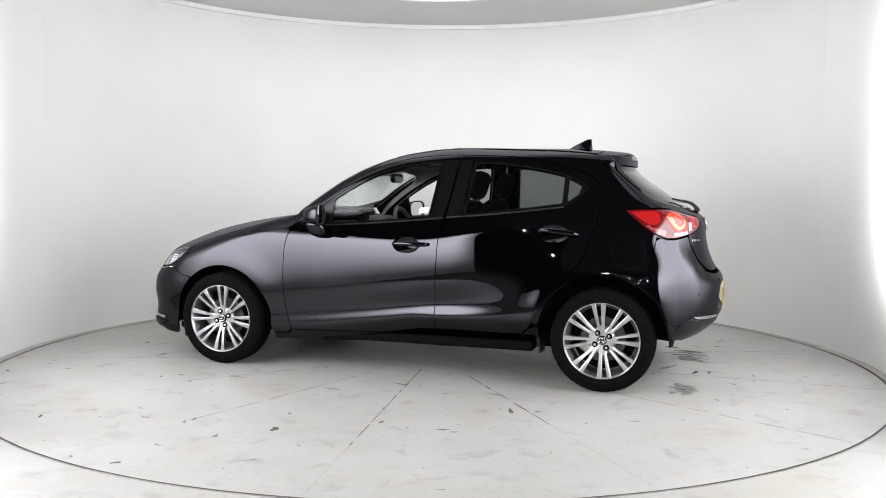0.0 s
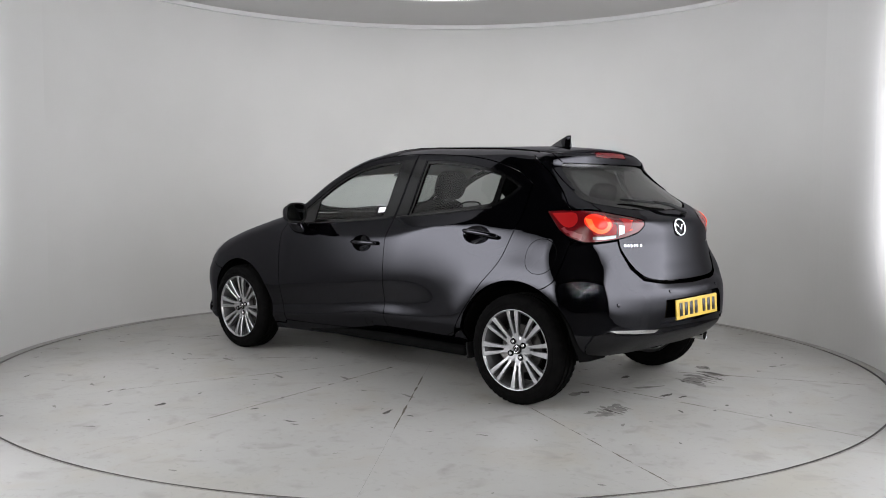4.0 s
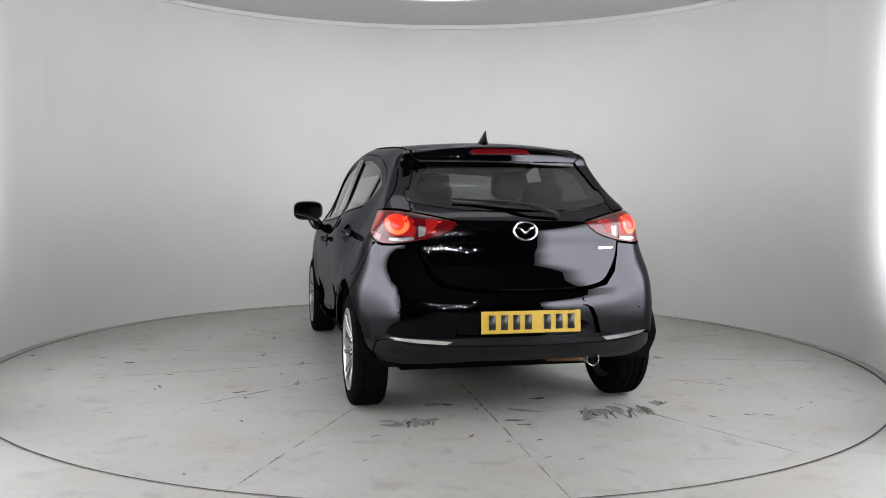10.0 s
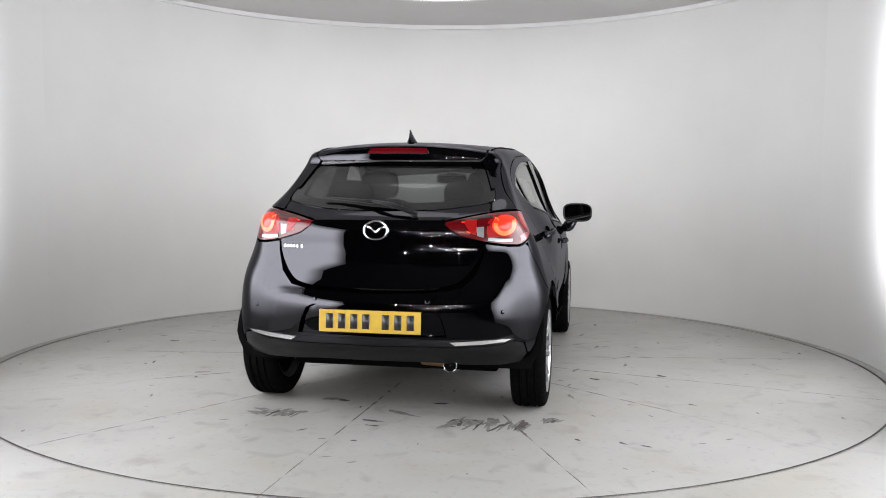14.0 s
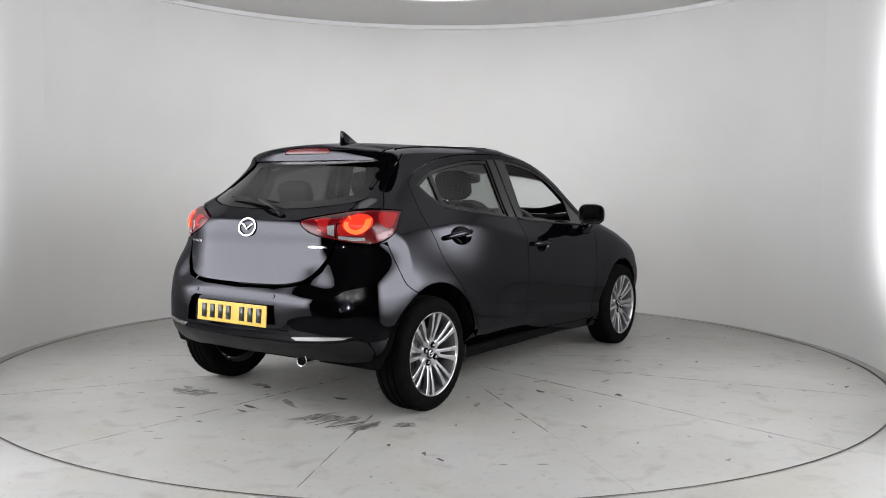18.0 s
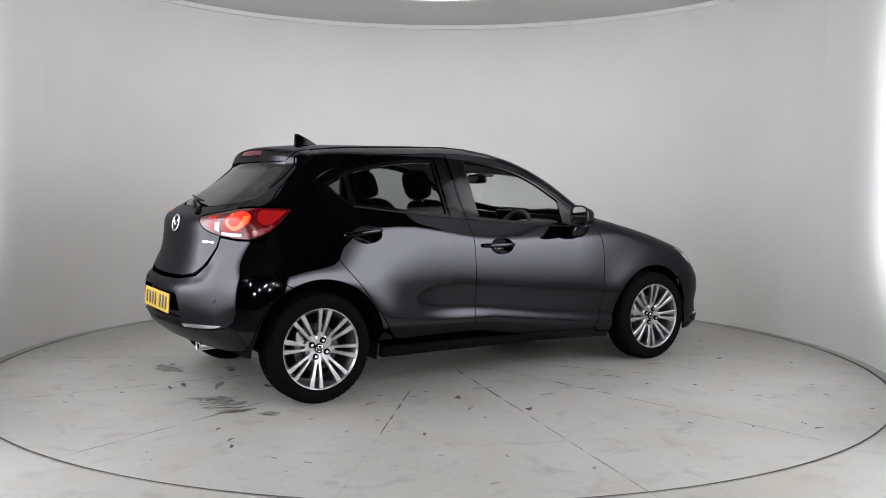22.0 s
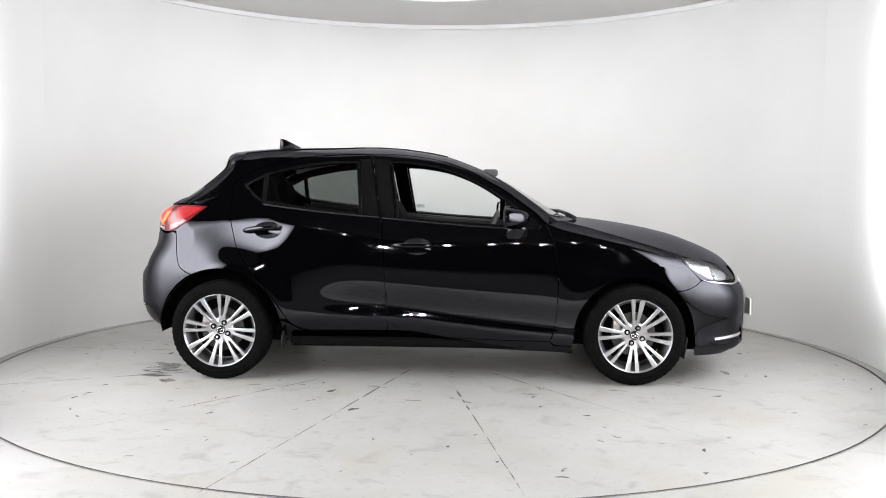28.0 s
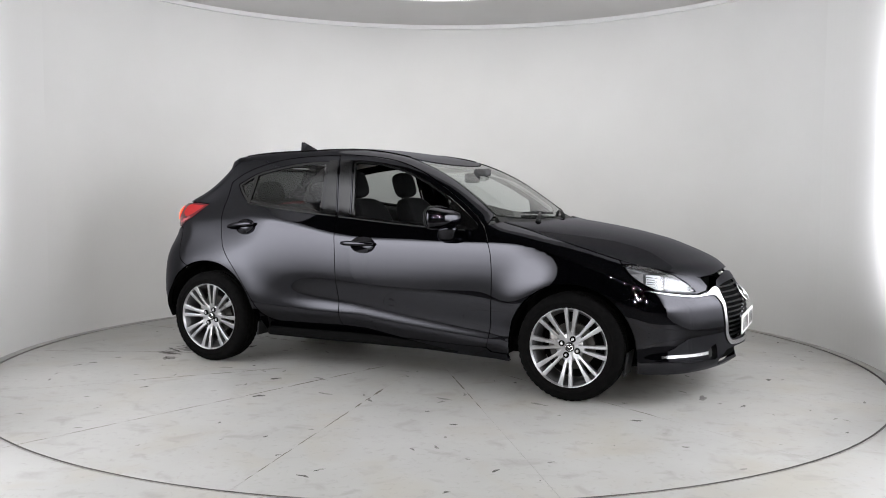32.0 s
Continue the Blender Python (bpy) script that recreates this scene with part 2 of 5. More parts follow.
# ---- the booth ----
R_DISC, R_WALL, H_WALL = 2.955, 3.04, 2.865


def ring_sheet(name, r_in, half, mat, z=0.0, n=128, kind="structure", label=""):
    """A square sheet with a round hole."""
    bm = bmesh.new()
    inner, outer = [], []
    for i in range(n):
        w = 2 * math.pi * i / n
        c, s = math.cos(w), math.sin(w)
        inner.append(bm.verts.new((r_in * c, r_in * s, z)))
        k = half / max(abs(c), abs(s))
        outer.append(bm.verts.new((k * c, k * s, z)))
    mids = [bm.verts.new((v.co.normalized() * (r_in + 1.5)) + Vector((0, 0, 0))) for v in inner]
    for p, q in ((inner, mids), (mids, outer)):
        for i in range(n):
            j = (i + 1) % n
            bm.faces.new((p[i], q[i], q[j], p[j]))
    ob = part(name, bm, mat, None, label, False)
    return tagged(ob, label=label, kind=kind)


def booth():
    ring_sheet("ground", R_DISC + 0.014, 14.0, FLOOR, label="pale grey painted concrete floor round the turntable")
    arc_wall("seam", R_DISC - 0.02, R_DISC + 0.03, -0.05, -0.006, 0, 360, SEAM, label="dark steel joint round the turntable", n=180)
    arc_wall("kerb", R_DISC + 0.0135, R_DISC + 0.0195, -0.02, 0.0015, 0, 360, STEEL, label="thin steel edge round the turntable pit", n=180)
    # upright curved wall, open towards the camera
    arc_wall("wall_back", R_WALL, R_WALL + 0.08, -0.003, H_WALL, 10, 170, WALL, label="smooth white curved booth wall")
    arc_wall("trim", R_WALL - 0.022, R_WALL + 0.05, H_WALL + 0.001, H_WALL + 0.042, -39, 222, TRIM_WHITE, label="white cornice strip on top of the booth wall")
    bm = bmesh.new()
    z0, z1, front = H_WALL + 0.045, H_WALL + 0.10, -1.2
    rows = []
    for k in range(49):
        y = front + (3.195 - front) * math.sin(0.5 * math.pi * k / 48)
        half = math.sqrt(3.2 ** 2 - y ** 2)
        rows.append([bm.verts.new((x, y, z)) for x, z in ((-half, z0), (-half * 0.5, z0), (half * 0.5, z0), (half, z0), (half, z1), (-half, z1))])
    for p, q in zip(rows, rows[1:]):
        for k in range(6):
            bm.faces.new((p[k], p[(k + 1) % 6], q[(k + 1) % 6], q[k]))
    bm.faces.new(rows[0])
    bm.faces.new(rows[-1])
    bmesh.ops.recalc_face_normals(bm, faces=bm.faces)
    tagged(part("ceiling", bm, CEIL, None, "", False), label="pale grey flat ceiling over the booth", kind="structure")
    # dark hall all round
    bm = bmesh.new()
    box(bm, (0, -4.0, 2.6), (18.0, 20.0, 5.6))
    bmesh.ops.reverse_faces(bm, faces=bm.faces)
    bot = min(bm.faces, key=lambda f: f.calc_center_median().z)
    bmesh.ops.delete(bm, geom=[bot], context="FACES")
    tagged(part("backdrop", bm, HALL, None, "", False), label="unlit dark hall round the booth", kind="structure")
    # dark matting in the hall behind the camera's place
    bm = bmesh.new()
    box(bm, (0, -8.5, 0.002), (17.0, 10.9, 0.004), 0.0)
    tagged(part("matting", bm, HALL, None, "", False), label="dark floor of the unlit hall", kind="structure")
    # backlit white sheeting on both flanks of the opening
    for s in (1, -1):
        # up to 10 degrees this replaces plain wall, glowing faintly as if lit
        path = [(s * R_WALL * math.cos(radians(w)), R_WALL * math.sin(radians(w))) for w in np.linspace(10, -40, 41)]
        path += [(s * (2.30 + 1.15 * k / 10), -2.10 - 4.10 * k / 10) for k in range(11)]
        wing = new("light_panel", None)
        tagged(wing, label="tall backlit white wall panel beside the booth's opening", category="light panel", group="light panels of the booth")
        for name, d, z0, z1, mat, lab in (("diffuser", 0.0, -0.003, H_WALL, PANEL, "glowing white sheeting"), ("back", 0.012, -0.003, H_WALL, WALL, "white backing board")):
            bm = bmesh.new()
            rows = []
            for k, (x, y) in enumerate(path):
                x2 = x + s * d
                rows.append([bm.verts.new((x2, y, z)) for z in (z0, z1)] + [bm.verts.new((x2 + s * 0.01, y, z)) for z in (z1, z0)])
            for p, q in zip(rows, rows[1:]):
                for k in range(4):
                    bm.faces.new((p[k], p[(k + 1) % 4], q[(k + 1) % 4], q[k]))
            bm.faces.new(rows[0])
            bm.faces.new(rows[-1])
            bmesh.ops.recalc_face_normals(bm, faces=bm.faces)
            part(name, bm, mat, wing, lab, False)
    # broad glowing disc under the ceiling, an unseen fill light added to brighten the floor
    lamp = new("ceiling_fill", None)
    lamp.location = (0, 0.46, H_WALL + 0.03)
    tagged(lamp, label="broad round unseen fill light added over the turntable", category="ceiling light")
    bm = bmesh.new()
    lathe(bm, [(0.01, 0.0), (1.30, 0.0), (1.30, 0.01)], 64, "z")
    part("diffuser", bm, TOP_FILL, lamp, "glowing disc of the added fill light", False)
    bm = bmesh.new()
    lathe(bm, [(1.30, -0.008), (1.33, -0.008), (1.33, 0.014), (1.30, 0.014)], 64, "z", True)
    part("rim", bm, TRIM_WHITE, lamp, "", False)
    # small lamps in the dark hall
    first = None
    for x, y, z in ((-2.6, -12.0, 3.0), (-0.75, -12.6, 2.15), (0.25, -11.6, 2.70), (1.45, -12.3, 2.25), (3.1, -11.8, 3.1), (-4.2, -13.2, 4.4), (0.9, -13.4, 3.6), (-1.9, -13.3, 1.5), (2.5, -13.4, 4.2)):
        if first:
            copy_thing(first, pose(x, y, z))
            continue
        first = new("floodlight", None)
        first.location = (x, y, z)
        tagged(first, label="small bright floodlight hanging in the dark hall", category="floodlight", group="lamps in the hall")
        bm = bmesh.new()
        lathe(bm, [(0.003, 0.074), (0.062, 0.07), (0.064, 0.066)], 24, "y")
        part("bulb", bm, LAMP, first)
        bm = bmesh.new()
        lathe(bm, [(0.067, 0.085), (0.071, 0.085), (0.073, 0.06), (0.06, -0.06), (0.01, -0.08)], 24, "y")
        part("hood", bm, DARK, first)
        bm = bmesh.new()
        tube(bm, [(0, 0, 0.10), (0, 0, 2.9)], 0.012, 8)
        part("pole", bm, DARK, first)


booth()

# ---- turntable ----
turntable = new("turntable", None)
tagged(turntable, label="round grey painted turntable floor with cracks and tyre marks", category="turntable")
bm = bmesh.new()
lathe(bm, [(0.005, -0.0009), (R_DISC - 0.004, -0.0009), (R_DISC - 0.004, -0.04)], 160, "z")
bmesh.ops.recalc_face_normals(bm, faces=bm.faces)
part("deck_frame", bm, STAIN, turntable, "", False)
JOINTS = [98.3, 126.2, 151.6, 178.0, 203.7, 230.8, 255.0, 280.0, 305.6, 331.2, 356.8, 382.2, 407.7, 433.2, 458.3]
HUB = 0.28


def deck_piece(a0, a1):
    """One wedge of the turntable's floor."""
    bm = bmesh.new()
    n, half = 14, 0.0007
    top = []
    for r in (HUB + 0.002, 1.0, 1.9, R_DISC - 0.001):
        d = math.degrees(half / r)
        top.append([(r * math.cos(radians(a0 + d + (a1 - a0 - 2 * d) * i / n)), r * math.sin(radians(a0 + d + (a1 - a0 - 2 * d) * i / n))) for i in range(n + 1)])
    up = [[bm.verts.new((x, y, 0.0)) for x, y in row] for row in top]
    for p, q in zip(up, up[1:]):
        for i in range(n):
            bm.faces.new((p[i], q[i], q[i + 1], p[i + 1]))
    rim = up[0] + [r[-1] for r in up[1:-1]] + up[-1][::-1] + [r[0] for r in up[1:-1]][::-1]
    low = [bm.verts.new((v.co.x, v.co.y, -0.0008)) for v in rim]
    for i in range(len(rim)):
        j = (i + 1) % len(rim)
        bm.faces.new((rim[j], rim[i], low[i], low[j]))
    return part("deck_segment", bm, DISC, turntable, "", False)


for a0, a1 in zip(JOINTS, JOINTS[1:]):
    deck_piece(a0, a1)
bm = bmesh.new()
lathe(bm, [(0.004, 0.0), (HUB, 0.0), (HUB, -0.0008)], 64, "z")
bmesh.ops.recalc_face_normals(bm, faces=bm.faces)
part("deck_hub", bm, DISC, turntable, "", False)


# grime along the joints, tyre smears and spots, each a thin uneven film
def film(name, pts, mat, z=0.0012, label=""):
    bm = bmesh.new()
    bm.faces.new([bm.verts.new((x, y, z)) for x, y in pts])
    bmesh.ops.triangulate(bm, faces=bm.faces)
    return part(name, bm, mat, turntable, label, False)


def ragged(x, y, rx, ry, turn, seed, rough=0.35, n=26):
    rng = random.Random(seed)
    ph = [rng.uniform(0, 6.28) for _ in range(4)]
    out = []
    for i in range(n):
        w = 2 * math.pi * i / n
        k = 1 + rough * (0.5 * math.sin(3 * w + ph[0]) + 0.35 * math.sin(5 * w + ph[1]) + 0.3 * math.sin(9 * w + ph[2])) + rng.uniform(-0.12, 0.12)
        a, b = rx * k * math.cos(w), ry * k * math.sin(w)
        c, s = math.cos(radians(turn)), math.sin(radians(turn))
        out.append((x + a * c - b * s, y + a * s + b * c))
    return out


def grime(angle, r0, r1, width, seed):
    """A broken dark line along a joint."""
    rng = random.Random(seed)
    c, s = math.cos(radians(angle)), math.sin(radians(angle))
    r = r0
    while r < r1:
        l = rng.uniform(0.05, 0.28)
        w = width * rng.uniform(0.5, 1.3)
        n = max(4, int(l / 0.02))
        left, right = [], []
        for i in range(n + 1):
            q = r + l * i / n
            k = abs(math.sin(math.pi * i / n)) ** 0.5 * w * rng.uniform(0.55, 1.2) + 0.0008
            o = rng.uniform(-0.0015, 0.0015)
            left.append((q * c - (o + k) * s, q * s + (o + k) * c))
            right.append((q * c - (o - k) * s, q * s + (o - k) * c))
        film("joint_grime", left + right[::-1], CRACK)
        r += l + rng.uniform(0.0, 0.10)


for a, r0, r1, w in ((178.0, 0.9, 1.95, 0.007), (178.0, 2.0, 2.9, 0.0022), (98.3, 0.5, 1.3, 0.006), (98.3, 1.35, 2.3, 0.003), (126.2, 0.7, 1.75, 0.006), (151.6, 1.2, 2.7, 0.003), (203.7, 1.7, 2.1, 0.006), (203.7, 2.1, 2.8, 0.0022),
                     (230.8, 1.1, 1.95, 0.006), (255.0, 0.5, 1.4, 0.006), (255.0, 1.4, 2.9, 0.003), (280.0, 1.1, 1.7, 0.006), (280.0, 1.8, 2.9, 0.002), (305.6, 0.7, 1.5, 0.004), (331.2, 0.8, 2.0, 0.003), (22.2, 0.8, 2.2, 0.003), (47.7, 0.8, 1.8, 0.003), (73.2, 0.7, 2.0, 0.003)):
    grime(a, r0, r1, w, int(a * 10 + r0 * 7))
# streaked smears left by tyres behind the car
for cx, cy, n, lx, seed in ((-1.76, -0.62, 15, 0.11, 5), (-1.74, -0.50, 6, 0.06, 6), (-1.75, 0.50, 8, 0.07, 7), (-1.60, -0.93, 4, 0.07, 8)):
    rng = random.Random(seed)
    for k in range(n):
        x, y = cx + rng.uniform(-0.03, 0.03), cy + (k - n / 2) * 0.026 + rng.uniform(-0.01, 0.01)
        film("tyre_smear", ragged(x, y, lx * rng.uniform(0.5, 1.0), 0.015 * rng.uniform(0.5, 1.7), 165 + rng.uniform(-18, 18), seed * 50 + k, 0.6), DIRT if k % 4 == 1 else STAIN, 0.0010 + 0.00005 * k)
for x, y, rx, ry, turn, dark in ((-1.81, -0.03, 0.055, 0.016, 80, 1), (-1.90, -0.06, 0.04, 0.010, 85, 1), (-1.62, -0.13, 0.07, 0.022, 60, 0), (-1.66, -0.20, 0.05, 0.012, 70, 0), (-1.40, 0.31, 0.06, 0.03, 100, 0), (-1.42, 0.24, 0.035, 0.02, 60, 1), (-1.38, -0.31, 0.045, 0.02, 95, 1), (-1.72, 0.40, 0.06, 0.022, 95, 0), (-1.78, 0.60, 0.06, 0.03, 80, 0), (-1.70, 0.62, 0.04, 0.02, 80, 0),
                                 (-0.89, 1.36, 0.05, 0.012, 110, 1), (-0.55, -1.15, 0.035, 0.018, 60, 1), (-0.36, -1.57, 0.035, 0.018, 40, 1), (0.14, 2.10, 0.035, 0.018, 100, 1), (0.35, 2.30, 0.03, 0.012, 100, 0), (0.53, 2.80, 0.022, 0.012, 40, 1), (-1.05, -1.02, 0.05, 0.012, 200, 0), (-0.30, -1.02, 0.06, 0.012, 160, 0), (-0.05, -1.35, 0.05, 0.010, 175, 0), (0.62, -1.15, 0.05, 0.012, 170, 0), (1.15, -1.02, 0.06, 0.012, 165, 0), (0.90, -1.62, 0.02, 0.01, 20, 1), (1.72, -1.12, 0.03, 0.012, 10, 1), (-0.72, 1.02, 0.06, 0.012, 170, 0), (0.25, 1.20, 0.06, 0.010, 165, 0), (0.95, 1.10, 0.07, 0.012, 175, 0), (-0.10, 0.95, 0.05, 0.014, 160, 0), (1.85, 0.62, 0.06, 0.02, 80, 0), (1.95, -0.45, 0.06, 0.02, 95, 0), (2.25, 0.25, 0.03, 0.012, 95, 1)):
    film("spot", ragged(x, y, rx, ry, turn, int(1000 * (x + 5) + 77 * y)), DIRT if dark else STAIN)
rng = random.Random(21)
for k in range(170):
    w, r = rng.uniform(0, 6.283), 2.9 * math.sqrt(rng.uniform(0.03, 1))
    e = rng.uniform(0.005, 0.016)
    film("spot", ragged(r * math.cos(w), r * math.sin(w), e * rng.uniform(1, 2.4), e * 0.6, rng.uniform(0, 180), 900 + k, 0.4, 12), DIRT if k % 3 == 0 else STAIN)


# ---- the car: one smooth body surface, from which every panel is cut ----
def smooth_table(xs, ys, sigma, pad=1.0):
    """A line through points, rounded by a bell curve of width sigma."""
    step = 0.004
    g = np.arange(xs[0] - pad, xs[-1] + pad, step)
    v = np.interp(g, xs, ys)
    lo, hi = (ys[1] - ys[0]) / (xs[1] - xs[0]), (ys[-1] - ys[-2]) / (xs[-1] - xs[-2])
    v = np.where(g < xs[0], ys[0] + lo * (g - xs[0]), v)
    v = np.where(g > xs[-1], ys[-1] + hi * (g - xs[-1]), v)
    if sigma > 0:
        k = np.arange(-4 * sigma, 4 * sigma + step / 2, step)
        w = np.exp(-0.5 * (k / sigma) ** 2)
        w /= w.sum()
        n = len(w) // 2
        v = np.convolve(np.pad(v, n, mode="reflect", reflect_type="odd"), w, "valid")
        v = v[:len(g)]
    return lambda q: np.interp(q, g, v)


TOP = smooth_table([-1.7, -1.4, -1.25, -1.06, -0.67, -0.47, -0.27, -0.07, 0.126, 0.326, 0.527, 0.728, 0.87, 0.94, 1.09, 1.29, 1.47, 1.66, 1.86, 2.01, 2.10, 2.3],
                   [1.3849, 1.4409, 1.4589, 1.473, 1.4784, 1.4836, 1.4739, 1.4479, 1.4098, 1.341, 1.2477, 1.1265, 1.0369, 1.0144, 1.0042, 0.9767, 0.9448, 0.8988, 0.8203, 0.7401, 0.6806, 0.5112], 0.045)
BEND = smooth_table([-0.2, 0.2, 0.85, 1.0, 1.3, 1.6, 2.1], [-0.1731, 0.0043, 0.2213, 0.2115, 0.1914, 0.2094, 0.1249], 0.06)
CROWN = smooth_table([-1.5, -0.5, 0.3, 0.8, 1.1, 1.6, 2.1], [0.1048, 0.0889, 0.0067, -0.0016, 0.0972, 0.1906, 0.1383], 0.1)
CREASE = smooth_table([-2.0, -1.6, -1.3, -1.0, -0.75, -0.5, -0.25, 0.0, 0.4, 0.8, 1.0, 1.2, 1.45, 1.7, 2.0], [0.93, 0.935, 0.975, 1.005, 0.983, 0.94, 0.892, 0.877, 0.883, 0.889, 0.888, 0.878, 0.84, 0.79, 0.74], 0.06)
RIDGE = smooth_table([-1.6, -0.8, -0.2, 0.3, 0.8, 1.3], [0.50, 0.49, 0.465, 0.40, 0.345, 0.33], 0.1)
ABOVE_X, ABOVE_Y = [0.004, 0.07, 0.145, 0.25, 0.36, 0.50, 0.60], [0.834, 0.797, 0.754, 0.714, 0.676, 0.620, 0.562]
BELOW_X = [-0.80, -0.72, -0.66, -0.60, -0.53, -0.50, -0.485, -0.47, -0.44, -0.41, -0.39, -0.36, -0.32, -0.28, -0.25, -0.20, -0.15, -0.10, -0.05, -0.008]
BELOW_Y = [0.655, 0.730, 0.773, 0.805, 0.833, 0.8385, 0.838, 0.834, 0.8235, 0.8140, 0.8130, 0.8195, 0.8315, 0.8415, 0.8445, 0.8452, 0.8444, 0.8426, 0.8400, 0.8370]
SECTION_SHARP = smooth_table(BELOW_X + ABOVE_X, BELOW_Y + ABOVE_Y, 0.011)
SECTION_SOFT = smooth_table(BELOW_X + ABOVE_X, BELOW_Y + ABOVE_Y, 0.045)
# towards the rear wheels the hollow above the ridge fades out
PLAIN_Y = BELOW_Y[:4] + [0.8385, 0.8485, 0.8497, 0.8497, 0.8493, 0.8488, 0.8484, 0.8478, 0.8472, 0.8464, 0.8458] + BELOW_Y[15:]
SECTION_PLAIN = smooth_table(BELOW_X + ABOVE_X, PLAIN_Y + ABOVE_Y, 0.012)
PLAIN = smooth_table([-1.1, -0.82, -0.62, -0.38, -0.1], [1.0, 1.0, 0.62, 0.0, 0.0], 0.05)
SECTION_LOW = smooth_table(BELOW_X + ABOVE_X, BELOW_Y + ABOVE_Y, 0.018)
SHARP = smooth_table([-1.6, -0.9, -0.5, 0.0, 0.9, 1.35, 1.7], [0.0, 0.45, 0.9, 1.0, 1.0, 0.3, 0.0], 0.08)
PLAN = smooth_table([-2.1, -1.8, -1.5, -1.2, -0.8, 0.0, 0.4, 0.8, 1.2, 1.5, 1.8, 2.1], [0.9001, 0.9723, 0.9929, 0.9962, 1.009, 1.0, 0.996, 0.986, 0.969, 0.9511, 0.9221, 0.87], 0.12)
LEAN = smooth_table([-1.8, -1.3, -0.8, -0.3, 0.3, 0.9, 1.2], [-0.0835, 0.0973, 0.18, -0.0306, -0.084, 0.1261, 0.192], 0.12)
TAIL = smooth_table([0.0, 0.22, 0.31, 0.36, 0.40, 0.46, 0.55, 0.62, 0.66, 0.69, 0.72, 0.80, 0.90, 0.985, 1.035, 1.085, 1.17, 1.25, 1.335, 1.37, 1.44, 1.6],
                    [-1.4999, -1.7339, -1.8475, -1.9113, -1.95, -1.961, -1.966, -1.964, -1.953, -1.9177, -1.9007, -1.8664, -1.8458, -1.8436, -1.8271, -1.7294, -1.6102, -1.488, -1.383, -1.386, -1.384, -1.36], 0.014)
# the bumper's corners run up to the lamps and end in a soft shoulder
TAIL_SIDE = smooth_table([0.0, 0.22, 0.31, 0.36, 0.40, 0.46, 0.55, 0.65, 0.72, 0.78, 0.83, 0.88, 0.93, 0.985, 1.035, 1.085, 1.17, 1.25, 1.335, 1.44, 1.6],
                         [-1.5, -1.7409, -1.8685, -1.9436, -1.958, -1.968, -1.970, -1.957, -1.938, -1.908, -1.872, -1.843, -1.832, -1.838, -1.848, -1.772, -1.585, -1.478, -1.393, -1.3643, -1.2999], 0.024)
NOSE = smooth_table([0.0, 0.14, 0.19, 0.24, 0.30, 0.38, 0.45, 0.56, 0.63, 0.68, 0.80, 1.0], [1.7115, 1.977, 2.1011, 2.1485, 2.1368, 2.133, 2.1501, 2.1394, 2.087, 2.0653, 2.016, 1.8531], 0.018)
ROUND_TOP = smooth_table([-1.6, -1.2, 0.2, 0.8, 1.1, 1.7, 2.1], [0.0118, 0.0297, 0.0719, 0.0665, 0.0618, 0.0713, 0.0807], 0.1)
# the rear quarters draw in above the haunches
TUCK = smooth_table([-2.0, -1.8, -1.5, -1.2, -0.9, -0.6, -0.3, 0.0, 0.3], [0.015, 0.035, 0.070, 0.078, 0.02, 0.0, 0.0, 0.0, 0.0], 0.15)
BOW_Y, BOW_X = [0.0, 0.1, 0.2, 0.3, 0.4, 0.5, 0.6, 0.7, 0.8, 0.95], [0.0, 0.0012, 0.0052, 0.0135, 0.031, 0.065, 0.112, 0.170, 0.245, 0.38]
TAIL_BOW = smooth_table([-q for q in BOW_Y[:0:-1]] + BOW_Y, BOW_X[:0:-1] + BOW_X, 0.05)
NOSE_BOW = (0.5389, -0.1068)
ROUND_TAIL = smooth_table([0.2, 0.5, 0.9, 1.03, 1.12, 1.3, 1.5], [0.10, 0.16, 0.13, 0.085, 0.055, 0.05, 0.035], 0.03)


def smax(a, b, r):
    u, v = np.maximum(a + r, 0), np.maximum(b + r, 0)
    return np.minimum(np.maximum(a, b), -r) + np.sqrt(u * u + v * v)


def step01(q):
    q = np.clip(q, 0, 1)
    return q * q * (3 - 2 * q)


